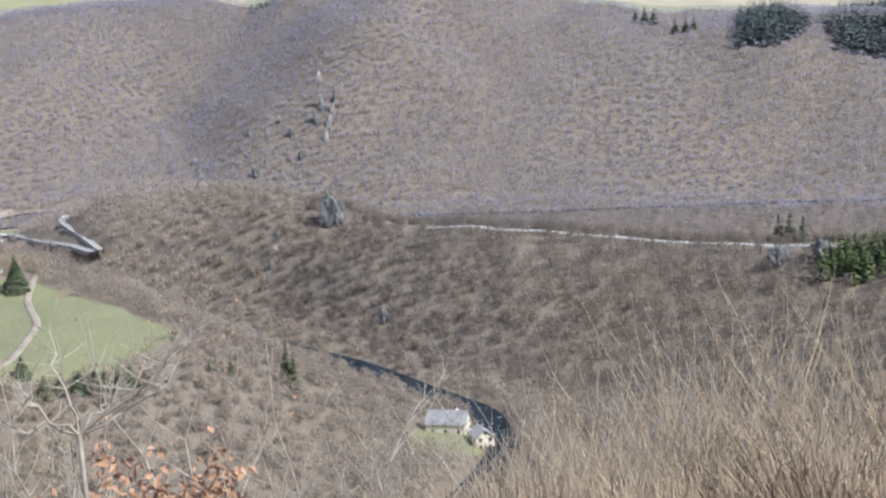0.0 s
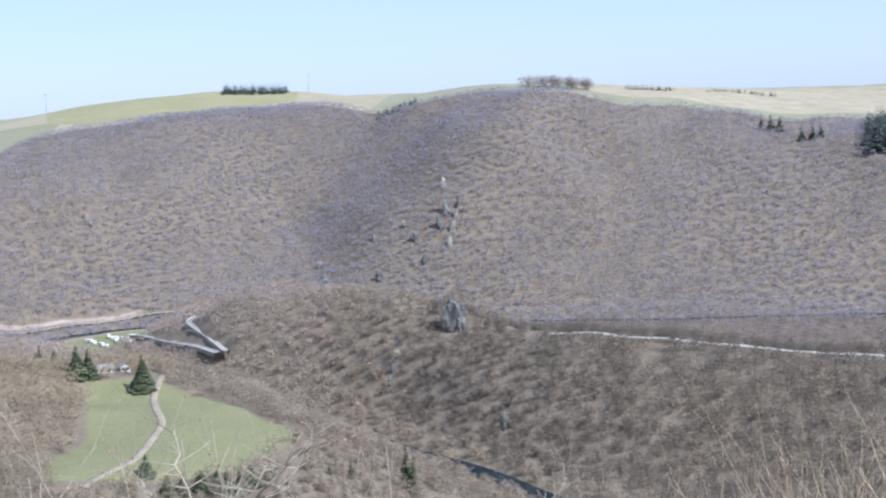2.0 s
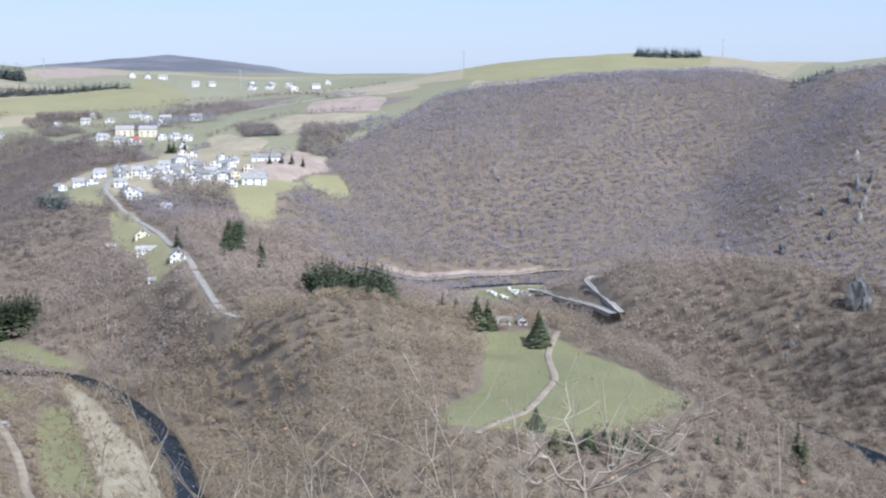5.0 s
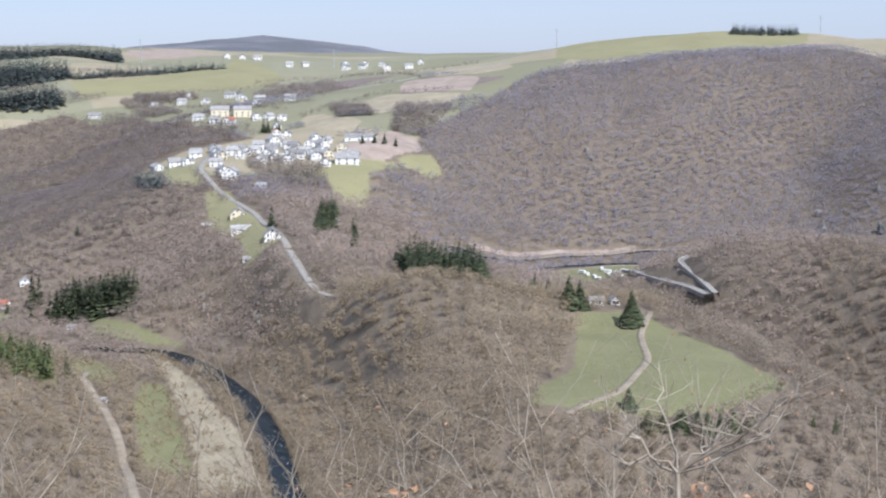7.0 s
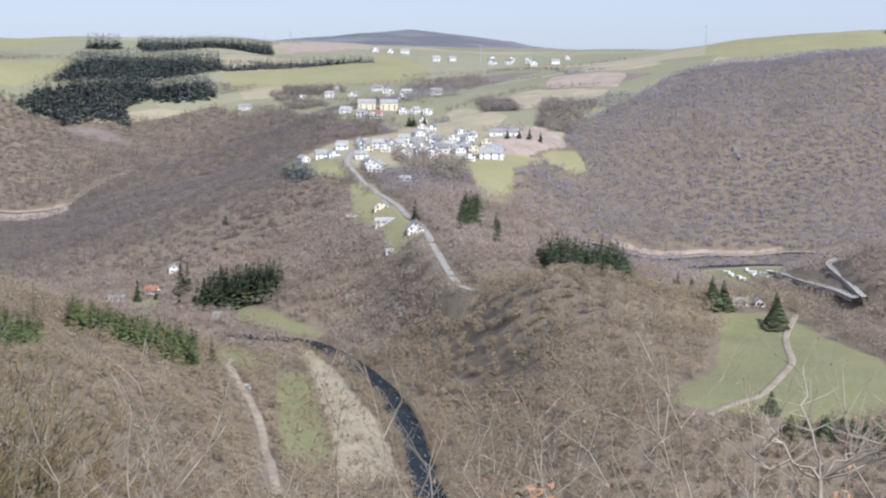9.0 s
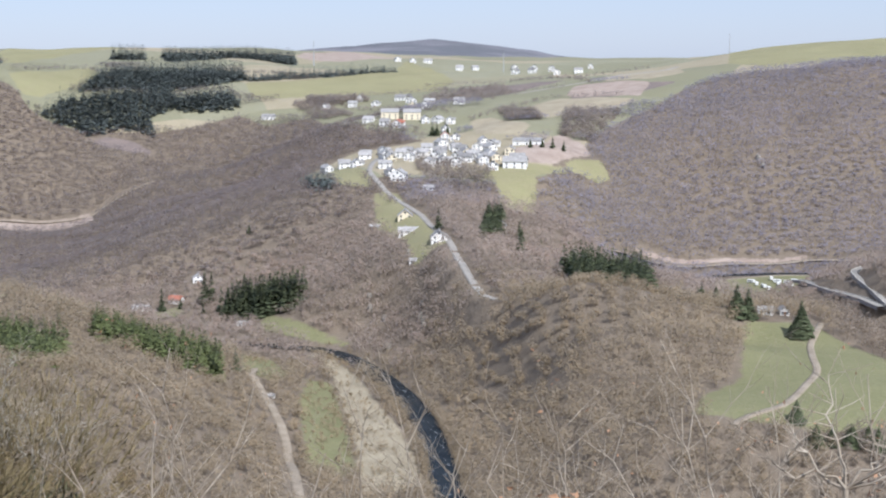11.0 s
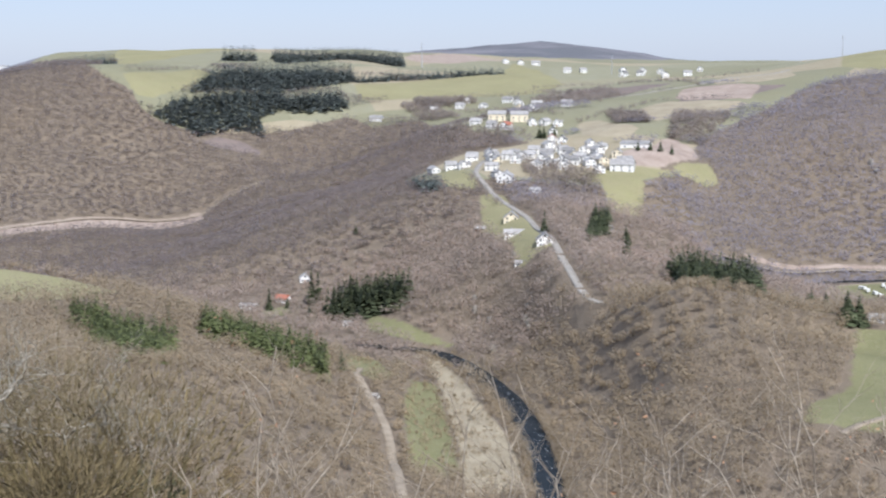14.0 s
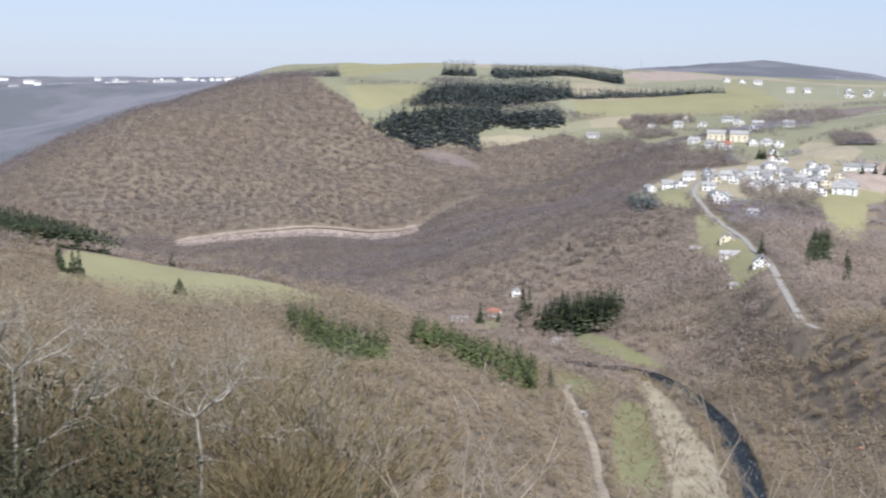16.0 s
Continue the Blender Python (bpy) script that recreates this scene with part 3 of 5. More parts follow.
def build_ground():
    az = np.radians(np.r_[np.arange(-24, 66, 0.48), np.arange(66, 336, 3.0)])
    r = np.r_[np.geomspace(0.02, 300, 90), np.arange(306, 1300, 6.0), np.arange(1300, 2500, 12.0), np.geomspace(2500, 4950, 40)]
    x, y = (-np.sin(az)[None] * r[:, None]).ravel(), (np.cos(az)[None] * r[:, None]).ravel()
    y = y - 3.0
    verts = np.c_[x, y, land(x, y)]
    na, nr = len(az), len(r)
    i, j = np.meshgrid(np.arange(nr - 1), np.arange(na), indexing="ij")
    j2 = (j + 1) % na
    faces = np.stack([i * na + j, (i + 1) * na + j, (i + 1) * na + j2, i * na + j2], -1).reshape(-1, 4)[:, ::-1]
    me = mesh_from("ground", verts, faces, M_GROUND, True)
    for name, rings in (("green", MEADOWS), ("straw", STRAW), ("soil", BARE_SOIL), ("open", OPEN_LAND), ("pasture", PASTURE), ("heath", HEATH)):
        me.attributes.new(name, "FLOAT", "POINT").data.foreach_set("value", np.clip(cover(x, y, rings), -50, 50).astype(np.float32))
    # Past 2050 m the ground takes its haze-tinted colour.
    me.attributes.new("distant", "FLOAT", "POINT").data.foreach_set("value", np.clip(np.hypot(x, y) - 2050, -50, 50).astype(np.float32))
    return tagged(new("ground", me), "brown wooded hillsides with green meadows and tan fields", "ground", kind="structure")


build_ground()


def ribbon(name, line, width, mat, lift=0.35, level=None, step=6.0, thick=0.0):
    """A strip laid along a line in plan, on the ground or at a level."""
    pts = np.array(resampled([p[:2] for p in line], step))
    for _ in range(3):
        pts[1:-1] = (pts[:-2] + 2 * pts[1:-1] + pts[2:]) / 4
    way = np.gradient(pts, axis=0)
    way /= np.linalg.norm(way, axis=1)[:, None]
    side = np.c_[-way[:, 1], way[:, 0]]
    rows = [pts + side * width * s for s in (0.5, 0.17, -0.17, -0.5)]
    z = np.full(len(pts), level) if level is not None else np.max([land(q[:, 0], q[:, 1]) for q in rows], 0) + lift
    verts = np.concatenate([np.c_[q, z] for q in rows] + ([np.c_[rows[0], z - thick], np.c_[rows[3], z - thick]] if thick else []))
    n = len(pts)
    strips = [(0, 1), (1, 2), (2, 3)] + ([(4, 0), (3, 5)] if thick else [])
    faces = [(a * n + i, b * n + i, b * n + i + 1, a * n + i + 1) for a, b in strips for i in range(n - 1)]
    me = mesh_from(name, verts, np.array(faces)[:, ::-1], mat, True)
    return new(name, me)


tagged(ribbon("river", RIVER, 12.0, M_WATER, level=0.0, step=10.0), "dark slow river winding through the valley", "river", kind="structure")
FIELD_TRACK = [(-195, 714), (-191, 692), (-189, 674), (-177, 636), (-166, 606), (-164, 577), (-162, 547), (-171, 531), (-173, 520)]
VALLEY_TRACK = [(-450, 605), (-437, 585), (-442, 588), (-424, 572), (-388, 534), (-371, 517), (-354, 497), (-310, 439), (-281, 401)]
RIDGE_LANE = [(-8, 791), (30, 769), (86, 741), (135, 709), (175, 678), (250, 632)]
FAR_LANE = [(-520, 990), (-470, 1060), (-436, 1096), (-386, 1144), (-331, 1187), (-240, 1215)]
LEFT_LANE = [(-1104, 876), (-1082, 982), (-1035, 1125), (-1000, 1190)]
EMBANKMENT = [(-380, 1050), (-378, 1066), (-362, 1096), (-335, 1124), (-296, 1138)]
BYROAD = [(-880, 1330), (-800, 1420), (-700, 1560), (-640, 1700)]
for name, line, width, mat, label in (
        ("road", VILLAGE_ROAD, 4.3, M_ASPHALT, "grey asphalt road climbing the spur to the village"),
        ("track", FIELD_TRACK, 3.2, M_TRACK, "pale gravel farm track crossing a green meadow"),
        ("track", VALLEY_TRACK, 3.8, M_TRACK, "pale gravel track along the valley floor"),
        ("road", RIDGE_LANE, 3.6, M_KERB, "pale lane along the wooded ridge"),
        ("road", FAR_LANE, 6.0, M_TRACK, "pale road at the foot of the far hill"),
        ("road", LEFT_LANE, 4.2, M_TRACK, "pale road with a cut bank at a hill's foot"),
        ("track", EMBANKMENT, 3.0, M_TRACK, "pale track on a low wall beside the campsite"),
        ("road", BYROAD, 6.0, M_ASPHALT, "grey road through fields above the village")):
    tagged(ribbon(name, line, width, mat, lift=0.2, thick=0.5), label, "road", kind="structure")
# ---- the woods ----
HAIRPIN_LOW = [(-300, 1030, 12.0), (-289.6, 998.9, 17.5), (-277.2, 976.4, 20.0), (-250.9, 937.0, 21.7), (-223.7, 902.7, 23.5), (-205.1, 876.3, 23.2)]
HAIRPIN_HIGH = [(-200.5, 879.0, 23.8), (-215.4, 904.7, 27.7), (-229.8, 926.9, 31.0), (-239.2, 945.2, 33.0), (-236.5, 961.3, 34.0)]
ROADS = [[q[:2] for q in HAIRPIN_LOW], [q[:2] for q in HAIRPIN_HIGH], VILLAGE_ROAD, FIELD_TRACK, VALLEY_TRACK, RIDGE_LANE, FAR_LANE, LEFT_LANE, EMBANKMENT, BYROAD]
rng = np.random.default_rng(7)


def off_roads(x, y, gap):
    ok = np.ones(len(x), bool)
    for line in ROADS:
        pts = np.array(resampled(line, 5.0))
        best = np.full(len(x), 1e9)
        for px, py in pts:
            best = np.minimum(best, (x - px) ** 2 + (y - py) ** 2)
        ok &= best > gap * gap
    return ok


def sprays(x, y, z, tall, count, length, width, crown=(0.34, 1.0), droop=0.35, breadth=0.55, rounded=0.0):
    """Bare trees: a thin trunk and loose sprays of twigs that fill the crown. Gives corners and triangles;
    rounded, for crowns that catch the light as a whole: also the way each corner faces, and every tree's tone and cast."""
    n = len(x)
    base = np.c_[x, y, z]
    # trunks
    wide_trunk = 0.03 * tall
    turn = rng.uniform(0, math.tau, n)
    ax = np.c_[np.cos(turn), np.sin(turn), np.zeros(n)] * wide_trunk[:, None]
    trunk = np.stack([base - ax - [0, 0, 0.5], base + ax - [0, 0, 0.5], base + np.c_[rng.normal(0, 0.3, (n, 2)), tall * 0.8]], 1)
    # twigs
    t = np.repeat(np.arange(n), count)
    k = len(t)
    d = rng.normal(size=(k, 3))
    d /= np.linalg.norm(d, axis=1)[:, None]
    rad = rng.uniform(0.25, 1.0, k) ** 0.5
    lean = np.repeat(rng.normal(0, 0.06, (n, 2)), count, 0)
    half = tall[t] * (crown[1] - crown[0]) * 0.5
    wide = tall[t] * breadth * np.repeat(rng.uniform(0.8, 1.2, n), count)
    c = base[t] + d * rad[:, None] * np.c_[wide, wide, half] + np.c_[lean * tall[t][:, None], tall[t] * (crown[0] + crown[1]) / 2]
    way = d * [1, 1, 0.7] + rng.normal(0, 0.35, (k, 3)) + [0, 0, droop]
    out = d * 0.72 + [0, 0, 0.66] + rng.normal(0, 0.16, (k, 3))
    if rounded:  # sprays lie along the crown's outside
        out = d * rounded + [0, 0, 1.0 - 0.55 * rounded] + rng.normal(0, 0.12, (k, 3))
        out /= np.linalg.norm(out, axis=1)[:, None]
        way = rng.normal(size=(k, 3)) + [0, 0, 0.4]
        way -= 0.85 * out * (way * out).sum(1)[:, None]
    way /= np.linalg.norm(way, axis=1)[:, None]
    sidew = np.cross(way, out)
    sidew /= np.linalg.norm(sidew, axis=1)[:, None]
    ln = length * rng.uniform(0.6, 1.3, k)[:, None]
    wd = width * rng.uniform(0.6, 1.3, k)[:, None] / 2
    spray = np.stack([c - way * ln / 2 - sidew * wd, c - way * ln / 2 + sidew * wd, c + way * ln / 2], 1)
    loose = np.concatenate([trunk, spray])
    if not rounded:
        return loose.reshape(-1, 3), np.arange(3 * len(loose)).reshape(-1, 3)
    facing = np.concatenate([np.cross(trunk[:, 1] - trunk[:, 0], trunk[:, 2] - trunk[:, 0]), out])
    facing /= np.linalg.norm(facing, axis=1)[:, None] + 1e-9
    flat = np.cross(loose[:, 1] - loose[:, 0], loose[:, 2] - loose[:, 0])
    turned = (flat * facing).sum(1) < 0
    loose[turned] = loose[turned][:, ::-1]
    tone, cast = np.clip(rng.normal(0.5, 0.24, n), 0, 1), rng.random(n)
    whose = np.repeat(np.r_[np.arange(n), t], 3)
    return loose.reshape(-1, 3), np.arange(3 * len(loose)).reshape(-1, 3), np.repeat(facing, 3, 0), tone[whose], cast[whose]


def boughs(x, y, z, tall, count, spread=0.30):
    """Conifers as drooping boughs round a stem, wide below and pointed above."""
    n = len(x)
    base = np.c_[x, y, z]
    t = np.repeat(np.arange(n), count)
    k = len(t)
    h = rng.uniform(0, 1, k) ** 1.3
    a = rng.uniform(0, math.tau, k)
    reach = tall[t] * spread * (1.03 - h) * rng.uniform(0.75, 1.2, k)
    root = base[t] + np.c_[np.zeros((k, 2)), tall[t] * (0.06 + 0.9 * h)]
    tip = root + np.c_[np.cos(a) * reach, np.sin(a) * reach, -0.35 * reach + 0.05 * tall[t]]
    w = np.c_[-np.sin(a), np.cos(a), rng.uniform(-0.3, 0.3, k)] * (0.42 * reach + 0.025 * tall[t])[:, None]
    mid = (root * 0.35 + tip * 0.65)
    facing = np.c_[np.cos(a), np.sin(a), rng.uniform(0.5, 1.1, k)] + rng.normal(0, 0.15, (k, 3))
    facing /= np.linalg.norm(facing, axis=1)[:, None]
    loose = np.stack([root + [0, 0, 0.3], mid - w, tip, root + [0, 0, 0.3], tip, mid + w], 1)
    for f in (slice(0, 3), slice(3, 6)):
        one = loose[:, f].copy()
        turned = (np.cross(one[:, 1] - one[:, 0], one[:, 2] - one[:, 0]) * facing).sum(1) < 0
        one[turned] = one[turned][:, ::-1]
        loose[:, f] = one
    return loose.reshape(-1, 3), np.repeat(facing, 6, 0)


def stuff(name, verts, faces, mat, label, category, facing=None, tone=None, cast=None):
    me = mesh_from(name, verts, faces, mat, True)
    if facing is not None:
        me.attributes.new("custom_normal", "FLOAT_VECTOR", "POINT").data.foreach_set("vector", facing.astype(np.float32).ravel())
    if tone is not None:
        me.attributes.new("tone", "FLOAT", "POINT").data.foreach_set("value", tone.astype(np.float32))
        me.attributes.new("cast", "FLOAT", "POINT").data.foreach_set("value", cast.astype(np.float32))
    return tagged(new(name, me), label, category, kind="stuff")


def scatter(az0, az1, r0, r1, pitch):
    """Jittered places in a sector, pitch metres apart."""
    out = []
    for r in np.arange(r0, r1, pitch):
        step = pitch / r
        a = np.arange(radians(az0), radians(az1), step)
        a = a + rng.uniform(-0.48, 0.48, len(a)) * step
        rr = r + rng.uniform(-0.48, 0.48, len(a)) * pitch
        out.append(np.c_[-np.sin(a) * rr, np.cos(a) * rr])
    return np.concatenate(out)


conifer_rings = [ring for _, ring in CONIFER_WOODS.values()]


def wooded(p, gap=0.5):
    x, y = p[:, 0], p[:, 1]
    ok = cover(x, y, MEADOWS) < -gap
    ok &= cover(x, y, STRAW) < -gap
    ok &= cover(x, y, BARE_SOIL) < -1
    ok &= cover(x, y, PASTURE + HEATH) < 0
    clump = np.sin(x / 61 + 2 * np.sin(y / 83)) * np.sin(y / 47 + 1.7 * np.sin(x / 71)) + 0.35 * np.sin(x / 17 - y / 23)
    ok &= (cover(x, y, OPEN_LAND) < -2) | ((clump > 0.42) & (y > 1200) & (x < -500))
    ok &= cover(x, y, conifer_rings) < 0
    ok &= near_river(x, y) > 8.5
    return p[ok & off_roads(x, y, 4.6)]


def thinned(p, r0, r1, fade0, fade1):
    """Thins places on level ground, so that steep slopes stand as full, and fades both edges of a belt."""
    x, y = p[:, 0], p[:, 1]
    z = land(x, y)
    steep = np.sqrt(1 + ((land(x + 3, y) - z) / 3) ** 2 + ((land(x, y + 3) - z) / 3) ** 2)
    r = np.hypot(x, y)
    keep = np.clip(steep / 1.12, 0, 1) * np.clip((r - r0) / max(fade0, 1), 0, 1) * np.clip((r1 - r) / max(fade1, 1), 0, 1)
    ok = rng.random(len(p)) < keep
    return p[ok], z[ok]


# Trees inside this outline get the twig colour darkened for shade.
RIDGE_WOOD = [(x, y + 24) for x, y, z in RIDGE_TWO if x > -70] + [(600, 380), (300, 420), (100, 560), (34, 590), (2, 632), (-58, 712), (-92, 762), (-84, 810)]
# Twig colours turn cooler belt by belt; the far hills' tint carries haze.
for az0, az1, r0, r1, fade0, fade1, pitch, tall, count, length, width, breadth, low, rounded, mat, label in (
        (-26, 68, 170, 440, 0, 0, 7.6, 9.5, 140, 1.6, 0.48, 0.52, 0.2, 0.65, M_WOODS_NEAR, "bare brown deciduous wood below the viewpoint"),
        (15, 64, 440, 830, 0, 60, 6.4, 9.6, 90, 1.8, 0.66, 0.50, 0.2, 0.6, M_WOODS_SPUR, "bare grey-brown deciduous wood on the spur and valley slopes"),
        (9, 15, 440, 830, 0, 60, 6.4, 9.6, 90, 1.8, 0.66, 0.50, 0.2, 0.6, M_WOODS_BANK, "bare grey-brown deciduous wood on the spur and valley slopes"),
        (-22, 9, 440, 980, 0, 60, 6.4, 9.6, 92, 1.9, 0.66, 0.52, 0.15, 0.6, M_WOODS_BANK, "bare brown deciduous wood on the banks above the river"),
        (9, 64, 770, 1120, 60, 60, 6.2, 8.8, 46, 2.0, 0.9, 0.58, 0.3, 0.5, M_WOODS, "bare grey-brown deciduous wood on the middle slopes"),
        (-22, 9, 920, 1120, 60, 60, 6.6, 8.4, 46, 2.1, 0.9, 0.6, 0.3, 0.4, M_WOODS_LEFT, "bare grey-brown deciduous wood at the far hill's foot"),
        (-22, 31, 1060, 1760, 60, 0, 5.8, 7.6, 21, 2.2, 1.5, 0.78, 0.3, 0.35, M_WOODS_HAZY, "bare deciduous wood on the far hills, colour tinted violet for haze"),
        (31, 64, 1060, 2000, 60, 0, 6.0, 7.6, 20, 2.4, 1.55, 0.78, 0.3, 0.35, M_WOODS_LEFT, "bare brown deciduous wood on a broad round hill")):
    places = wooded(scatter(az0, az1, r0, r1, pitch))
    places, ground_z = thinned(places, r0, r1, fade0, fade1)
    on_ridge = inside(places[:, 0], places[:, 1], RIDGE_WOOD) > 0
    for chosen, bark, words in ((~on_ridge, mat, label), (on_ridge, M_WOODS_SHADED, "bare deciduous wood on the ridge above the river, colour darkened for shade")):
        p, z = places[chosen], ground_z[chosen]
        if not len(p):
            continue
        spread = 0.15 if r0 > 1000 else 0.28
        h = tall * rng.uniform(1 - spread, 1 + spread, len(p)) * (0.85 + 0.25 * np.sin(p[:, 0] / 43 + np.sin(p[:, 1] / 61)))
        ridge = np.hypot(p[:, 0] - 70, p[:, 1] - 740) < 140
        h = np.where(ridge & (p[:, 1] > 806 - 0.58 * (p[:, 0] + 40)), h * 0.62, h)
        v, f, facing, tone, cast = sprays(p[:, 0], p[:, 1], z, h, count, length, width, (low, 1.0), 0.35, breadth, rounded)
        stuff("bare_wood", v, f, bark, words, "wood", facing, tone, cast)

for top, ring in CONIFER_WOODS.values():
    xs, ys = [q[0] for q in ring], [q[1] for q in ring]
    far = math.hypot(sum(xs) / len(xs), sum(ys) / len(ys))
    pitch = 3.8 if far < 1000 else 5.0
    gx, gy = np.meshgrid(np.arange(min(xs), max(xs), pitch), np.arange(min(ys), max(ys), pitch))
    p = np.c_[gx.ravel(), gy.ravel()] + rng.uniform(-0.45, 0.45, (gx.size, 2)) * pitch
    p = p[inside(p[:, 0], p[:, 1], ring) > 0]
    h = rng.uniform(0.84, 1.08, len(p)) * top
    v, facing = boughs(p[:, 0], p[:, 1], land(p[:, 0], p[:, 1]), h, 24 if far > 1000 else 60 if top < 18 else 110, 0.28 if top < 18 else 0.24)
    stuff("conifer_wood", v, np.arange(len(v)).reshape(-1, 3), M_SPRUCE if far < 800 and top < 18 else M_CONIFER if far < 1000 else M_CONIFER_HAZY,
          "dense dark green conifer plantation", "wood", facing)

# hedges and copses among the upland fields
HEDGES = [[(-692, 1362), (-683, 1422), (-642, 1430), (-597, 1426)], [(-702, 1298), (-699, 1339), (-695, 1381)], [(-848, 1501), (-772, 1440), (-771, 1504), (-709, 1532)],
          [(-1286, 1300), (-1305, 1375), (-1282, 1408), (-1216, 1368)], [(-1178, 1579), (-1153, 1600), (-1125, 1597)], [(-957, 1458), (-875, 1422), (-769, 1337), (-736, 1325)],
          [(-940, 1620), (-820, 1690), (-700, 1760)], [(-560, 1330), (-590, 1290), (-575, 1245)],
          [(-520, 903), (-485, 860), (-447, 812), (-403, 754), (-371, 713), (-350, 697)], [(-640, 1004), (-600, 962), (-560, 926)], [(-900, 1580), (-850, 1530), (-790, 1490), (-745, 1430)],
          [(-1000, 1500), (-930, 1545), (-890, 1590)], [(-860, 1700), (-760, 1640), (-690, 1560)]]
COPSES = [[(-695, 1343), (-656, 1340), (-613, 1276), (-652, 1284)], [(-951, 1358), (-790, 1242), (-738, 1262), (-688, 1196), (-750, 1180), (-864, 1234)],
          [(-619, 1340), (-569, 1360), (-546, 1241), (-578, 1238)], [(-1010, 1440), (-930, 1380), (-900, 1400), (-985, 1465)],
          [(-640, 1085), (-560, 1075), (-520, 1000), (-560, 985), (-610, 1040)], [(-870, 1500), (-800, 1560), (-740, 1480), (-770, 1400), (-830, 1430)], [(-1010, 1470), (-950, 1500), (-930, 1480), (-985, 1440)]]
for line in HEDGES:
    p = np.array(resampled(line, 3.5))
    p = p + rng.normal(0, 2.0, p.shape)
    v, f, facing, tone, cast = sprays(p[:, 0], p[:, 1], land(p[:, 0], p[:, 1]), rng.uniform(3, 7, len(p)), 24, 2.0, 0.7, (0.05, 1.0), 0.35, 0.55, 0.6)
    stuff("hedgerow", v, f, M_HEDGE, "bare brown hedgerow between upland fields", "hedge", facing, tone, cast)
for ring in COPSES:
    xs, ys = [q[0] for q in ring], [q[1] for q in ring]
    p = np.c_[rng.uniform(min(xs), max(xs), 900), rng.uniform(min(ys), max(ys), 900)]
    p = p[(inside(p[:, 0], p[:, 1], ring) > 0) & off_roads(p[:, 0], p[:, 1], 6)]
    v, f, facing, tone, cast = sprays(p[:, 0], p[:, 1], land(p[:, 0], p[:, 1]), rng.uniform(4.5, 8.5, len(p)), 26, 2.4, 0.8, (0.1, 1.0), 0.35, 0.55, 0.6)
    stuff("bare_wood", v, f, M_HEDGE, "bare grey-brown copse among upland fields", "wood", facing, tone, cast)
p = np.c_[rng.uniform(-36, 36, 90), np.zeros(90)]
p[:, 1] = 1606 - 0.6 * p[:, 0] + rng.uniform(-9, 9, 90)
v, f, facing, tone, cast = sprays(p[:, 0], p[:, 1], land(p[:, 0], p[:, 1]), rng.uniform(11, 14, 90), 50, 2.6, 0.9, (0.1, 1.0), 0.35, 0.4, 0.6)
stuff("bare_wood", v, f, M_HEDGE, "square copse of bare trees on the skyline", "wood", facing, tone, cast)

# scrub along the river and over the rough valley bottom
line = np.array(resampled(RIVER[5:14], 1.6) + resampled(RIVER[18:32], 2.4))
off = rng.choice([-1, 1], len(line)) * rng.uniform(6.0, 11.0, len(line))
way = np.gradient(line, axis=0)
way /= np.linalg.norm(way, axis=1)[:, None] + 1e-9
bank = line + np.c_[-way[:, 1], way[:, 0]] * off[:, None]
flats = []
for ring, many in ((STRAW[0], 420), (MEADOWS[2], 200), (MEADOWS[3], 40)):
    xs, ys = [q[0] for q in ring], [q[1] for q in ring]
    p = np.c_[rng.uniform(min(xs), max(xs), many * 4), rng.uniform(min(ys), max(ys), many * 4)]
    flats.append(p[inside(p[:, 0], p[:, 1], ring) > -4])
p = np.concatenate([bank] + flats)
p = p[off_roads(p[:, 0], p[:, 1], 3.0) & (near_river(p[:, 0], p[:, 1]) > 5.5)]
stuff("riverside_scrub", *sprays(p[:, 0], p[:, 1], land(p[:, 0], p[:, 1]), rng.uniform(1.2, 4.2, len(p)), 26, 1.0, 0.3, (0.0, 1.0)), M_SCRUB,
      "dry straw-coloured scrub along the river bank", "scrub")
line = np.array(resampled(RIVER[10:15], 2.2))
way = np.gradient(line, axis=0)
way /= np.linalg.norm(way, axis=1)[:, None] + 1e-9
p = line + np.c_[-way[:, 1], way[:, 0]] * rng.choice([-1, 1, 1], len(line))[:, None] * rng.uniform(6.2, 8.0, len(line))[:, None]
v, f, facing, tone, cast = sprays(p[:, 0], p[:, 1], land(p[:, 0], p[:, 1]), rng.uniform(3.5, 7.5, len(p)), 90, 1.3, 0.4, (0.1, 1.0), 0.35, 0.5, 0.6)
stuff("bare_wood", v, f, M_WOODS_SPUR, "bare grey-brown alders along the river bank", "wood", facing, tone, cast)
# ---- parts and simple shapes ----
def part(name, bm, mat, parent, label=""):
    """One mesh object under a thing or a part."""
    me = bpy.data.meshes.new(name)
    bm.to_mesh(me)
    bm.free()
    return hung(name, me, mat, parent, label)


def hung(name, me, mat, parent, label="", m=None):
    if not me.materials:
        me.materials.append(mat)
    ob = new(name, me)
    ob.parent = parent
    if m is not None:
        ob.matrix_basis = m
    return tagged(ob, label)


def box(bm, x0, y0, z0, x1, y1, z1, bevel=0.0):
    made = bmesh.ops.create_cube(bm, size=1.0, matrix=Matrix.Translation(((x0 + x1) / 2, (y0 + y1) / 2, (z0 + z1) / 2)) @ Matrix.Diagonal((x1 - x0, y1 - y0, z1 - z0, 1)))
    if bevel:
        bmesh.ops.bevel(bm, geom=list({e for v in made["verts"] for e in v.link_edges}), offset=bevel, segments=1, affect="EDGES")
    return bm


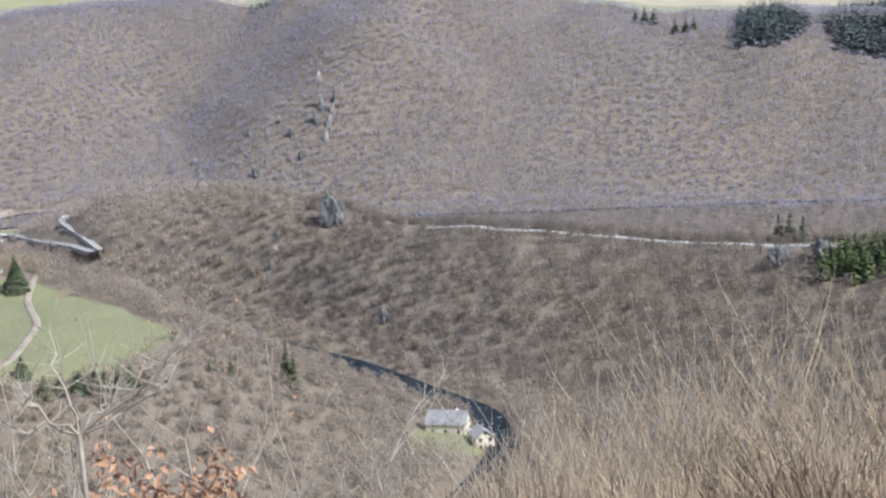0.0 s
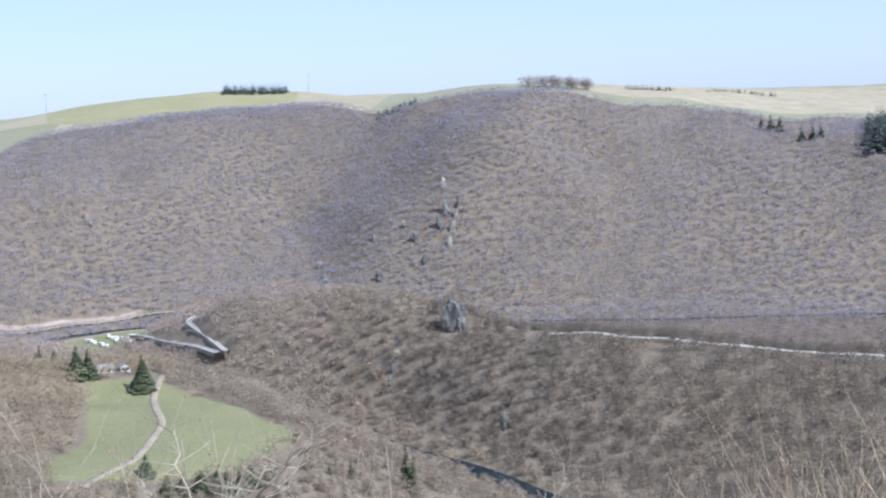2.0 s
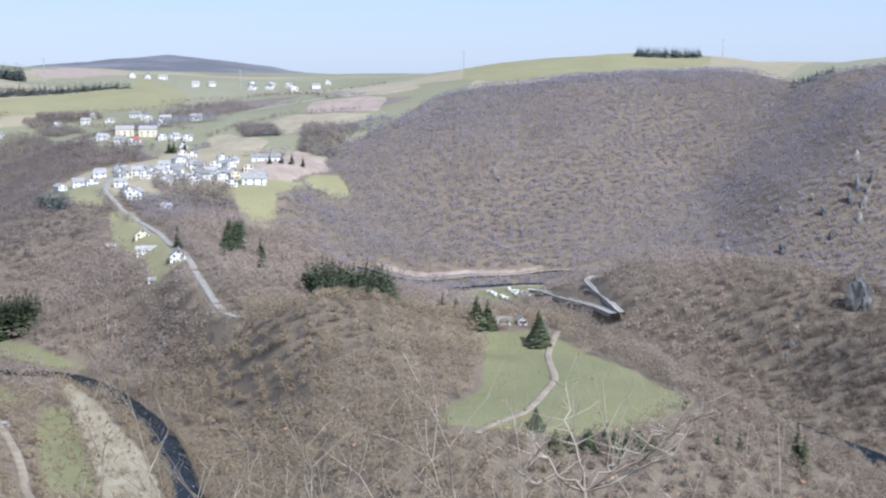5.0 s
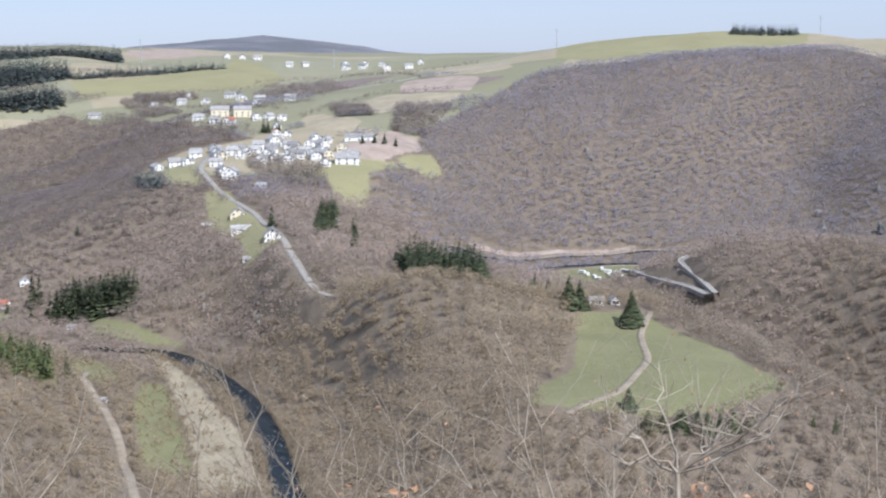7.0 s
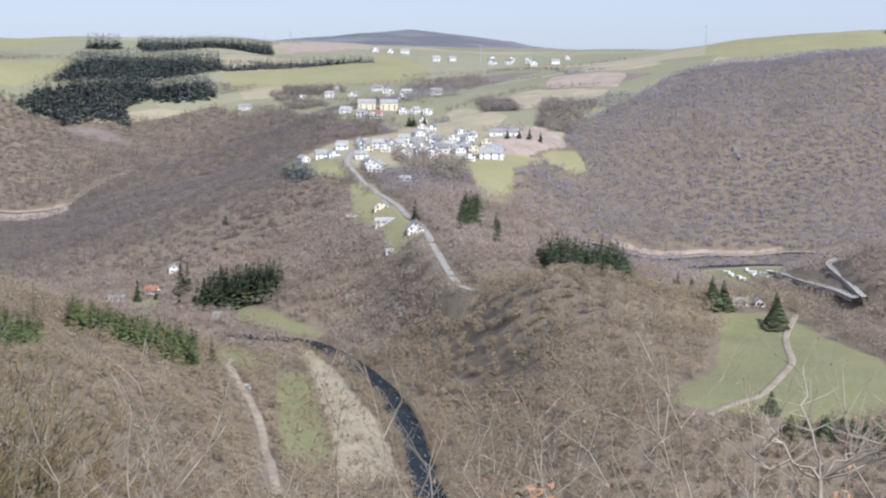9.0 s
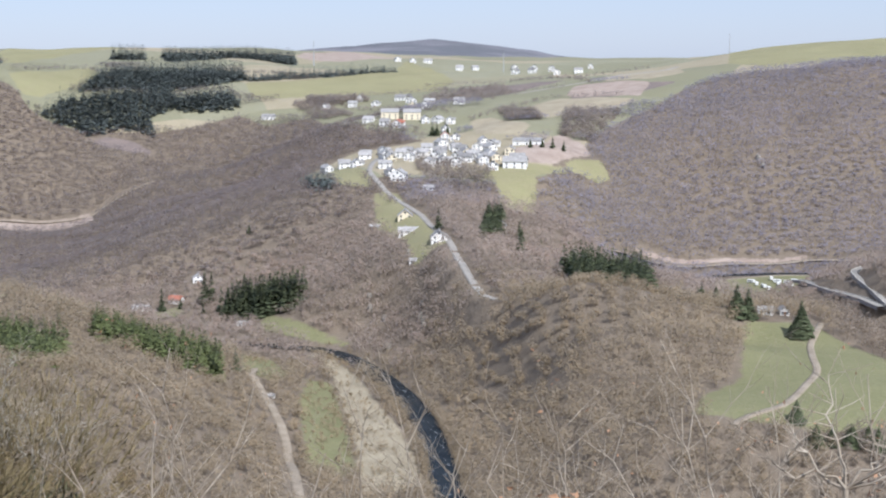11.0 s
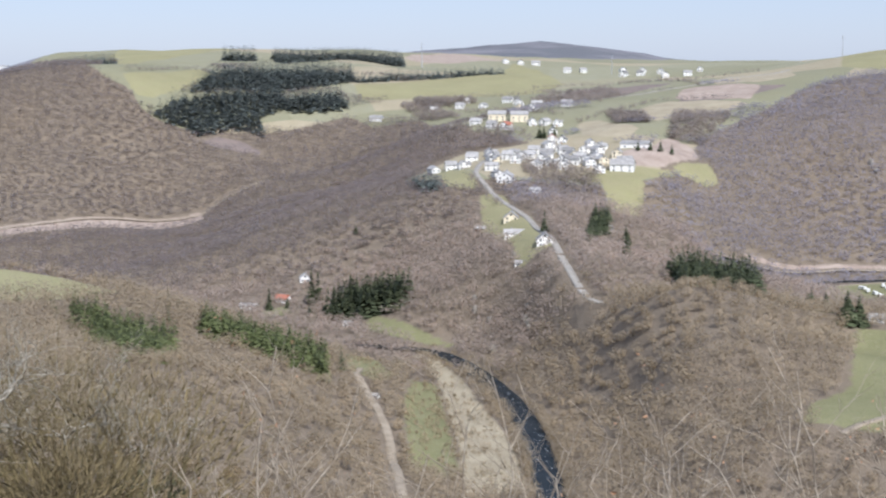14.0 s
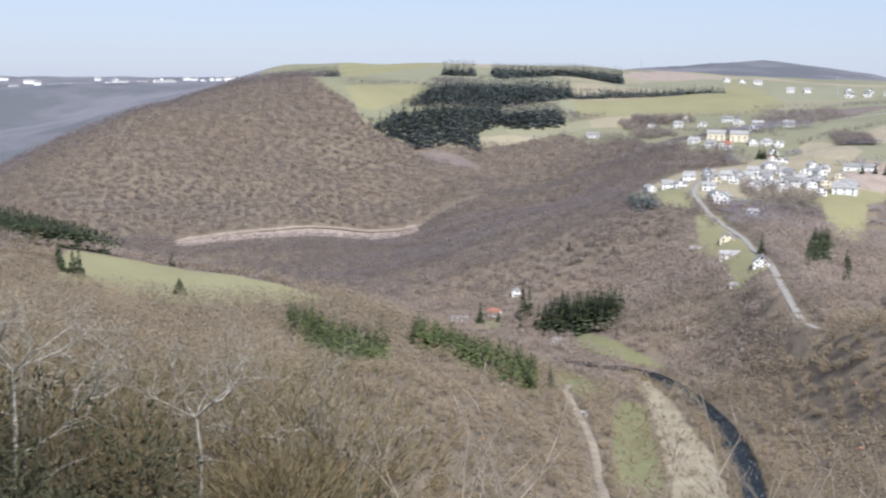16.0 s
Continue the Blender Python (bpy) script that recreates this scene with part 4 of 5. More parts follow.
def gable_walls(w, l, h, rise, foot=2.0):
    """Walls of a house with a gable at both ends, ridge along y."""
    bm = bmesh.new()
    ring = [(-w / 2, -foot), (w / 2, -foot), (w / 2, h), (0, h + rise), (-w / 2, h)]
    a = [bm.verts.new((x, -l / 2, z)) for x, z in ring]
    b = [bm.verts.new((x, l / 2, z)) for x, z in ring]
    bm.faces.new(a)
    bm.faces.new(b[::-1])
    for i in range(5):
        j = (i + 1) % 5
        bm.faces.new((a[j], a[i], b[i], b[j]))
    return bm


def gable_roof(w, l, h, rise, over=0.5, thick=0.3):
    """Two thick roof slopes with eaves and verges that stand out."""
    bm = bmesh.new()
    k = rise / (w / 2)
    x = w / 2 + over
    y = l / 2 + over
    top = h + rise + 0.05
    ring = [(-x, top - k * x), (0, top), (x, top - k * x), (x, top - k * x + thick), (0, top + thick), (-x, top - k * x + thick)]
    a = [bm.verts.new((p, -y, q)) for p, q in ring]
    b = [bm.verts.new((p, y, q)) for p, q in ring]
    for f in ((a[0], a[1], a[4], a[5]), (a[1], a[2], a[3], a[4]), (b[1], b[0], b[5], b[4]), (b[2], b[1], b[4], b[3])):
        bm.faces.new(f)
    for i in range(6):
        j = (i + 1) % 6
        bm.faces.new((a[j], a[i], b[i], b[j]))
    return bm


def plain_mesh(name, bm, mat):
    me = bpy.data.meshes.new(name)
    bm.to_mesh(me)
    bm.free()
    me.materials.append(mat)
    return me


def window_mesh(wide, tall):
    bm = bmesh.new()
    box(bm, -wide / 2, -0.05, 0, wide / 2, 0.04, tall)
    return plain_mesh("window", bm, M_GLASS)


WINDOW_MESH = window_mesh(1.3, 1.5)
DOOR_MESH = plain_mesh("door", box(bmesh.new(), -0.55, -0.05, 0, 0.55, 0.05, 2.1), M_DOOR)
SILL_MESH = plain_mesh("sill", box(bmesh.new(), -0.8, -0.12, -0.12, 0.8, 0.05, 0.0), M_KERB)


def house(name, x, y, heading, w, l, h, rise, wall, roof, label, group="", storeys=2, windows=True, chimney=True, cross=False):
    """A gabled house: walls, roof, chimney, windows and a door. The gable looks towards -y before it is turned."""
    e = new(name)
    c, s = math.cos(radians(heading)), math.sin(radians(heading))
    z = min(land_at(x + c * a - s * b, y + s * a + c * b) for a in (-w / 2, w / 2) for b in (-l / 2, l / 2))
    e.matrix_basis = pose(x, y, z, 0, 0, heading)
    tagged(e, label, "house", group)
    part("wall", gable_walls(w, l, h, rise, 3.0), wall, e)
    part("roof", gable_roof(w, l, h, rise), roof, e)
    if cross:
        bm = gable_walls(w * 0.55, l * 0.5, h, rise * 0.7, 3.0)
        bmesh.ops.transform(bm, matrix=pose(w * 0.45, -l * 0.1, 0, 0, 0, 90), verts=bm.verts)
        part("annex_wall", bm, wall, e)
        bm = gable_roof(w * 0.55, l * 0.5, h, rise * 0.7)
        bmesh.ops.transform(bm, matrix=pose(w * 0.45, -l * 0.1, 0, 0, 0, 90), verts=bm.verts)
        part("annex_roof", bm, roof, e)
    if chimney:
        part("chimney", box(bmesh.new(), 0.4, l * 0.15 - 0.4, h + rise * 0.5, 1.2, l * 0.15 + 0.4, h + rise + 1.1), M_MASONRY, e)
    if windows:
        for k in range(storeys):
            zz = 0.9 + k * 2.7
            for u in (-w * 0.27, w * 0.27):
                hung("window", WINDOW_MESH, M_GLASS, e, m=pose(u, -l / 2, zz))
            n = 2 if l < 11 else 3
            for i in range(n):
                v = (i + 0.5) / n * l - l / 2
                for sgn in (-1, 1):
                    hung("window", WINDOW_MESH, M_GLASS, e, m=pose(sgn * w / 2, v, zz, 0, 0, 90))
        if rise > 2.5:
            hung("window", WINDOW_MESH, M_GLASS, e, m=pose(0, -l / 2, 0.9 + storeys * 2.7))
        hung("door", DOOR_MESH, M_DOOR, e, m=pose(0, -l / 2, 0.1))
    return e


# ---- the village ----
LOWER_HOUSES = [(-795, 1263), (-770, 1252), (-757, 1256), (-742, 1281), (-730, 1285), (-717, 1285), (-700, 1247), (-680, 1210), (-667, 1206),
                (-673, 1049), (-690, 1057), (-702, 1049), (-713, 1127), (-703, 1139), (-673, 1093), (-651, 1067), (-634, 1031), (-616, 1010),
                (-680, 1144), (-671, 1162), (-645, 1106), (-623, 1091), (-640, 1130), (-608, 1078), (-642, 1163), (-655, 1180), (-613, 1125),
                (-700, 1105), (-690, 1122), (-664, 1084), (-660, 1100), (-642, 1092), (-628, 1107), (-606, 1100), (-628, 1146), (-598, 1142), (-588, 1106), (-574, 1104), (-612, 1062), (-652, 1122)]
UPPER_HOUSES = [(-594, 1095), (-619, 1158), (-612, 1174), (-600, 1114), (-580, 1094), (-584, 1115), (-565, 1084), (-557, 1112),
                (-572, 1128), (-636, 1072), (-671, 1186), (-630, 1190), (-594, 1076), (-966, 1440), (-938, 1456), (-945, 1482), (-911, 1463),
                (-895, 1490), (-824, 1397), (-790, 1364), (-764, 1390), (-870, 1470), (-850, 1440), (-805, 1400)]
FAR_HOUSES = [(-996, 1858), (-1012, 1843), (-947, 1881), (-880, 1800), (-913, 1873), (-842, 1794), (-825, 1824), (-864, 1825), (-1136, 1926),
              (-1118, 1940), (-1155, 1915), (-850, 1919), (-900, 1791)]
dice = random.Random(11)
WHITES = ["white rendered village house with a dark slate roof", "white village house with a grey slate roof and small windows",
          "cream rendered village house with a slate roof", "white village house with a red tiled roof"]
for spots, group in ((LOWER_HOUSES, "houses of the village"), (UPPER_HOUSES, "houses of the village"), (FAR_HOUSES, "houses on the far plateau")):
    for i, (x, y) in enumerate(spots):
        kind = dice.choices((0, 1, 2, 3), (7, 5, 1.2, 0.5))[0]
        wall = M_CREAM if kind == 2 else M_WHITE
        roof = M_TILE if kind == 3 else M_SLATE
        long_ = dice.uniform(8.5, 12.5)
        house("house", x, y, 30 + dice.choice((0, 0, 90, 75, 20, -25)) + dice.uniform(-12, 12), dice.uniform(7, 8.6), long_, dice.uniform(4.2, 5.4),
              dice.uniform(2.1, 3.1), wall, roof, WHITES[kind], group, cross=dice.random() < 0.25)

house("house", -604, 1002, 20, 11, 13, 6.0, 3.5, M_WHITE, M_SLATE, "large white house below the village road")
house("house", -551, 1096, 110, 12, 19, 6.0, 4.2, M_WHITE, M_SLATE, "large white barn-like house at the village edge", cross=True)
house("school", -780, 1278, 118, 11, 17, 7.0, 3.2, M_CREAM, M_SLATE, "yellow two-storey school building with a slate roof")
house("school", -760, 1287, 118, 11, 17, 7.5, 3.2, M_CREAM, M_SLATE, "second yellow school building beside its twin")
house("hall", -582, 1183, 105, 14, 25, 4.0, 2.4, M_WHITE, M_SLATE, "low wide white village hall with a grey roof", storeys=1)
house("chalet", -530, 887, 30, 10, 11, 4.6, 4.2, M_CREAM, M_SLATE, "cream gabled chalet with a steep dark roof on the spur")
house("house", -503, 846, 118, 8, 13, 4.6, 2.4, M_WHITE, M_SLATE, "white house with a grey roof below the chalet")
house("house", -451, 794, 32, 9.5, 10.5, 4.6, 3.8, M_WHITE, M_SLATE, "white gabled house beside the spur road")
for name, x, y, head, w, l, h, rise, wall, roof, label in (
        ("shed", -459, 781, 110, 5, 8, 2.6, 1.4, M_WHITE, M_SLATE, "small white shed below the gabled house"),
        ("garage", -572, 993, 100, 6, 8, 3.0, 1.4, M_WHITE, M_SLATE, "small white garage on a garden slope"),
        ("hut", -453, 880, 60, 5, 6, 2.6, 1.5, M_WHITE, M_SLATE, "small pale hut among conifers"),
        ("hut", -551, 882, 110, 5, 7, 2.4, 1.3, M_DOOR, M_SLATE, "small dark wooden hut on grass"),
        ("cottage", -655, 794, 100, 6, 9, 3.0, 2.2, M_WHITE, M_TILE, "white valley cottage with a red roof by conifers"),
        ("cottage", -668, 834, 40, 7, 8, 3.6, 2.6, M_WHITE, M_SLATE, "small white cottage on the wooded slope"),
        ("hut", -568, 752, 110, 4, 7, 2.2, 1.0, M_WHITE, M_SLATE, "low pale hut under the valley conifers"),
        ("shed", -664, 769, 115, 5, 11, 2.6, 1.2, M_WHITE, M_SLATE, "long low white shed in a valley garden"),
        ("farmhouse", -1006, 1388, 110, 8, 14, 4.0, 2.6, M_WHITE, M_SLATE, "white farmhouse alone above the side valley")):
    house(name, x, y, head, w, l, h, rise, wall, roof, label, storeys=1, chimney=name in ("cottage", "farmhouse"))
house("farmhouse", -1, 553, 75, 9, 15, 4.5, 4.0, M_CREAM, M_SLATE, "river farmhouse with a slate roof and cream gable", cross=True)
house("barn", 11, 537, 15, 7, 9, 5.0, 2.6, M_CREAM, M_SLATE, "cream gabled barn beside the river farmhouse")

house("shed", -415, 570, 100, 2.6, 3.4, 2.0, 0.7, M_WHITE, M_SLATE, "tiny white hut beside the valley track", storeys=1, windows=False, chimney=False)
# The second shed stands in for a parked white vehicle.
for x, y, head in ((-222, 713, 100), (-216, 722, 30)):
    house("shed", x, y, head, 4.5, 7, 2.6, 1.6, M_WHITE, M_SLATE, "white shed behind the meadow's upper edge", storeys=1, chimney=False)
for i in range(34):
    a, d = radians(dice.uniform(48.5, 58.5)), dice.uniform(3900, 4500)
    house("house", -math.sin(a) * d, math.cos(a) * d, dice.uniform(0, 180), dice.uniform(9, 14), dice.uniform(14, 34), dice.uniform(6, 9), 3.5, M_WHITE, M_SLATE,
          "tiny white house of a distant hilltop town", "houses of the distant town", windows=False, chimney=False)

# ---- caravans on the river meadow ----
def caravan_meshes():
    bm = bmesh.new()
    box(bm, -1.15, -2.8, 0.45, 1.15, 2.8, 2.6, 0.25)
    body = plain_mesh("body", bm, M_CARAVAN)
    win = plain_mesh("window", box(bmesh.new(), -1.17, -1.8, 1.4, 1.17, 1.8, 2.0), M_GLASS)
    bm = bmesh.new()
    bmesh.ops.create_cone(bm, cap_ends=True, segments=12, radius1=0.33, radius2=0.33, depth=0.2, matrix=pose(0, 0, 0, 0, 90, 0))
    wheel = plain_mesh("wheel", bm, M_RUBBER)
    bar = plain_mesh("drawbar", box(bmesh.new(), -0.08, 2.7, 0.5, 0.08, 3.9, 0.6), M_STEEL)
    return body, win, wheel, bar


CARAVAN = caravan_meshes()
for x, y, head in ((-320, 1034, 30), (-326, 1041, 40), (-318, 1050, 20), (-313, 1055, 70), (-310, 1062, 60), (-322, 1060, 100), (-334, 1050, 20),
                   (-300, 1020, 50), (-308, 1042, 80), (-330, 1072, 20), (-342, 1062, 70)):
    e = tagged(new("caravan"), "white touring caravan parked on the river meadow", "caravan", "caravans on the campsite")
    e.matrix_basis = pose(x, y, land_at(x, y), 0, 0, head)
    hung("body", CARAVAN[0], M_CARAVAN, e)
    hung("window", CARAVAN[1], M_GLASS, e)
    for u in (-1.05, 1.05):
        hung("wheel", CARAVAN[2], M_RUBBER, e, m=pose(u, 0, 0.33))
    hung("drawbar", CARAVAN[3], M_STEEL, e)
# ---- hairpin road with its walls ----
def raised_lane(name, line, width, wall_depth, label):
    """A lane at given heights on a masonry wall, with a parapet on its outer side."""
    pts = np.array(resampled(line, 4.0))
    for _ in range(3):
        pts[1:-1] = (pts[:-2] + 2 * pts[1:-1] + pts[2:]) / 4
    way = np.gradient(pts[:, :2], axis=0)
    way /= np.linalg.norm(way, axis=1)[:, None]
    side = np.c_[-way[:, 1], way[:, 0]]
    n = len(pts)

    def strip(offsets, mat, nm, parent=None):
        rows = [np.c_[pts[:, :2] + side * o, pts[:, 2] + z] for o, z in offsets]
        faces = [(a * n + i, a * n + i + 1, (a + 1) * n + i + 1, (a + 1) * n + i) for a in range(len(rows) - 1) for i in range(n - 1)]
        ob = new(nm, mesh_from(nm, np.concatenate(rows), faces, mat))
        ob.parent = parent
        return ob
    w = width / 2
    road = tagged(strip(((w, 0), (-w, 0)), M_ASPHALT, name), label, "road", kind="structure")
    strip(((w + 0.5, 0.0), (w + 0.5, -wall_depth), (w, -wall_depth), (w, 0.0)), M_MASONRY, "retaining_wall", road)
    strip(((-w, 0.0), (-w, -wall_depth), (-w - 0.5, -wall_depth), (-w - 0.5, 0.0)), M_MASONRY, "retaining_wall", road)
    strip(((w, 0.0), (w, 0.45), (w + 0.4, 0.45), (w + 0.4, 0.0)), M_KERB, "parapet", road)


raised_lane("road", HAIRPIN_LOW, 4.0, 2.2, "grey lower arm of a hairpin road on walls")
raised_lane("road", HAIRPIN_HIGH, 3.6, 2.2, "grey upper arm of a hairpin road on walls")

# ---- rocks ----
def crag(x, y, wide, deep, tall, turn, mat, label, seed, lean=0.0, sink=0.25):
    """A jagged outcrop of slate, stretched upward."""
    bm = bmesh.new()
    bmesh.ops.create_icosphere(bm, subdivisions=3, radius=1.0)
    off = Vector((seed * 7.3, seed * 3.1, seed))
    for v in bm.verts:
        n = noise.noise(v.co * 1.4 + off) * 0.5 + noise.noise(v.co * 3.7 + off) * 0.3 + abs(noise.noise(Vector((v.co.x * 6, v.co.y * 6, v.co.z * 1.2)) + off)) * 0.3
        v.co *= 1.0 + n
        v.co = Vector((v.co.x * wide / 2 + v.co.z * lean, v.co.y * deep / 2, v.co.z * tall / 2))
    ob = new("rock_outcrop", plain_mesh("rock_outcrop", bm, mat))
    ob.matrix_basis = pose(x, y, land_at(x, y) + tall * sink, 0, 0, turn)
    return tagged(ob, label, "rock")


for i, (x, y, wide, deep, tall, lean, mat) in enumerate((
        (-85, 1300, 2.2, 5, 10, 3, M_PALE_ROCK), (-87, 1288, 2.6, 5, 10, 2, M_ROCK), (-88, 1276, 2.2, 5, 9, 2, M_PALE_ROCK), (-90, 1262, 2.8, 5, 11, 2, M_PALE_ROCK),
        (-92, 1249, 3, 5, 9, 1, M_PALE_ROCK), (-101, 1330, 4, 5, 9, 2, M_PALE_ROCK), (-96, 1284, 4, 5, 14, 3, M_ROCK), (-100, 1268, 4, 5, 13, 3, M_ROCK), (-121, 1263, 4, 5, 10, 1, M_ROCK),
        (-132, 1283, 2, 4, 8, 1, M_PALE_ROCK), (-149, 1228, 5, 5, 11, 1, M_ROCK), (-159, 1284, 3, 4, 8, 1, M_PALE_ROCK), (-198, 1369, 3, 4, 7, 0, M_PALE_ROCK),
        (-207, 1285, 3.5, 4, 8, 0, M_PALE_ROCK), (-200, 1262, 3, 4, 8, 1, M_PALE_ROCK), (-197, 1247, 5, 5, 7, 1, M_PALE_ROCK), (-112, 1236, 4, 5, 10, 1, M_ROCK))):
    crag(x, y, wide, deep, tall, 20 * i, mat, "grey slate crag standing out of the far wooded hill", i + 1, lean, 0.2)
for i, (x, y, wide, deep, tall, mat) in enumerate((
        (-60, 819, 12, 8, 20, M_ROCK), (-55, 815, 6, 5, 9, M_ROCK), (-90, 819, 1.6, 3, 6, M_ROCK), (-91, 812, 1.4, 3, 5, M_PALE_ROCK),
        (-92, 805, 1.6, 3, 5, M_ROCK), (-94, 799, 2, 3, 5, M_ROCK), (-30, 716, 4, 4, 9, M_ROCK), (-479, 760, 3, 3, 5, M_PALE_ROCK), (-483, 766, 2.5, 3, 4, M_PALE_ROCK), (-427, 731, 3, 3, 4.4, M_PALE_ROCK), (-422, 725, 2.5, 3, 3.6, M_ROCK), (-431, 739, 2.5, 3, 4, M_ROCK),
        (-418, 719, 2, 3, 4, M_PALE_ROCK), (-470, 790, 2.5, 3, 4, M_PALE_ROCK), (-464, 752, 2.5, 3, 4, M_PALE_ROCK), (-417, 1307, 4, 4, 6, M_PALE_ROCK), (-410, 1300, 3, 4, 5, M_PALE_ROCK), (-520, 806, 3, 3, 4, M_PALE_ROCK), (150, 668, 12, 8, 11, M_ROCK), (168, 662, 10, 8, 11, M_ROCK), (-440, 716, 5, 4, 6, M_PALE_ROCK))):
    crag(x, y, wide, deep, tall, 33 * i, mat, "weathered grey slate outcrop on the wooded slope", i + 20)

# ---- masts on the skyline ----
for x, y, tall in ((-1180, 1735, 34), (-930, 1815, 26), (-640, 1880, 26), (-300, 1850, 22)):
    e = tagged(new("mast"), "thin grey steel lattice mast on the plateau", "mast")
    e.matrix_basis = pose(x, y, land_at(x, y))
    bm = bmesh.new()
    bmesh.ops.create_cone(bm, cap_ends=True, segments=6, radius1=0.7, radius2=0.2, depth=tall + 1, matrix=Matrix.Translation((0, 0, tall / 2 - 0.5)))
    part("pole", bm, M_STEEL, e)
    for k in (0.8, 0.9):
        part("crossarm", box(bmesh.new(), -2.5, -0.15, tall * k, 2.5, 0.15, tall * k + 0.3), M_STEEL, e)

# ---- single conifers ----
def conifer(x, y, tall, label, spread=0.24, boughs_=170):
    e = tagged(new("conifer"), label, "tree")
    e.matrix_basis = pose(x, y, land_at(x, y))
    bm = bmesh.new()
    bmesh.ops.create_cone(bm, cap_ends=True, segments=7, radius1=tall * 0.022, radius2=0.04, depth=tall * 0.97, matrix=Matrix.Translation((0, 0, tall * 0.47)))
    part("trunk", bm, M_TRUNK, e)
    v, facing = boughs(np.zeros(1), np.zeros(1), np.zeros(1), np.array([float(tall)]), boughs_, spread)
    me = mesh_from("crown", v, np.arange(len(v)).reshape(-1, 3), M_CONIFER, True)
    me.attributes.new("custom_normal", "FLOAT_VECTOR", "POINT").data.foreach_set("vector", facing.astype(np.float32).ravel())
    hung("crown", me, M_CONIFER, e, "dark green drooping boughs")


conifer(-196, 684, 16.5, "tall dark spruce at the head of a meadow track", 0.42, 420)
for x, y, tall in ((-263, 736, 12), (-257, 741, 11), (-229, 690, 16), (-225, 695, 14), (-268, 745, 10)):
    conifer(x, y, tall, "dark green pine at the meadow's upper corner", 0.38, 240)
for x, y, tall in ((-154, 534, 7), (-143, 521, 7), (-138, 524, 6), (-132, 527, 7), (-123, 528, 7), (-119, 531, 6), (-115, 534, 7), (-127, 531, 6), (-110, 541, 5)):
    conifer(x, y, tall * 1.15, "small bushy spruce at the foot of the meadow", 0.52, 260)
for x, y, tall in ((-82, 558, 8), (-90, 557, 5), (-62, 566, 17), (-59, 562, 14)):
    conifer(x, y, tall, "dark conifer on the bare slope above the river", 0.22)
for x, y, tall in ((-650, 773, 15), (-629, 792, 22), (-625, 794, 20), (-614, 771, 8), (-432, 566, 13), (-432, 551, 13), (-438, 549, 10), (-522, 544, 10), (-512, 540, 8), (-640, 780, 9)):
    conifer(x, y, tall, "dark spruce on the valley floor", 0.22)
for x, y, tall in ((-476, 838, 14), (-400, 802, 13), (-396, 796, 11), (-430, 824, 8), (-430, 862, 13), (-426, 857, 10), (-414, 860, 8), (-675, 904, 8), (-704, 1229, 14), (-697, 1225, 13), (-690, 1232, 11), (-540, 1165, 9), (-548, 1160, 10),
                   (-556, 1157, 9), (-565, 1152, 9)):
    conifer(x, y, tall, "dark conifer between the village houses", 0.26)
for x, y, tall in ((198, 1432, 16), (206, 1430, 15), (190, 1436, 13), (219, 1385, 14), (228, 1382, 14), (236, 1386, 12), (165, 735, 18), (170, 732, 20), (176, 730, 17), (118, 752, 6), (124, 750, 6)):
    conifer(x, y, tall, "lone dark conifer on the wooded hillside", 0.3)
for x, y, tall in ((-640, 505, 9), (-524, 451, 6), (-514, 462, 7), (-505, 456, 5), (-700, 478, 10), (-692, 474, 12), (-704, 484, 11), (-480, 500, 8), (-470, 512, 8)):
    conifer(x, y, tall, "small dark spruce at the hillside field", 0.28)
for x, y, tall in ((-634, 430, 13), (-626, 426, 14), (-619, 428, 13), (-611, 426, 15)):
    conifer(x, y, tall, "tall dark fir at the corner of the hillside pasture", 0.24)
conifer(-552, 440, 8, "bushy dark spruce alone on the hillside pasture", 0.5, 300)

# ---- shrubs and trees close to the viewpoint ----
def grow(seed, tall, stems, spread, levels, thin=0.010, wander=0.22, kids=3, up=0.25, pieces=4, lean=0.0):
    """Branches from the root up: a list of stems, each a list of tapered segments."""
    r = random.Random(seed)
    out = []

    def limb(p, d, length, radius, level, bag):
        step = length / pieces
        for i in range(pieces):
            q = p + d * step
            r1 = radius * (1 - 0.7 * (i + 1) / pieces) + 0.0012
            r0 = radius * (1 - 0.7 * i / pieces) + 0.0012
            bag.append((p, q, r0, r1))
            p = q
            d = (d + Vector((r.gauss(0, wander), r.gauss(0, wander), r.gauss(0, wander) + up * 0.25))).normalized()
            if level > 0 and i > 0:
                for _ in range(kids if level > 1 else max(1, kids - 1)):
                    if r.random() < 0.75:
                        side = Vector((r.gauss(0, 1), r.gauss(0, 1), r.gauss(0, 0.5))).normalized()
                        limb(p, (d * 0.75 + side * 0.8 + Vector((0, 0, up))).normalized(), length * r.uniform(0.35, 0.6), r1 * 0.75, level - 1, bag)

    for k in range(stems):
        a = r.uniform(0, math.tau)
        off = Vector((math.cos(a), math.sin(a), 0)) * r.uniform(0, spread * 0.15) * tall
        d = Vector((math.cos(a) * spread * r.random() + lean, math.sin(a) * spread * r.random(), 1)).normalized()
        bag = []
        limb(off - Vector((0, 0, 0.3)), d, tall * r.uniform(0.75, 1.05), tall * thin, levels, bag)
        out.append(bag)
    return out


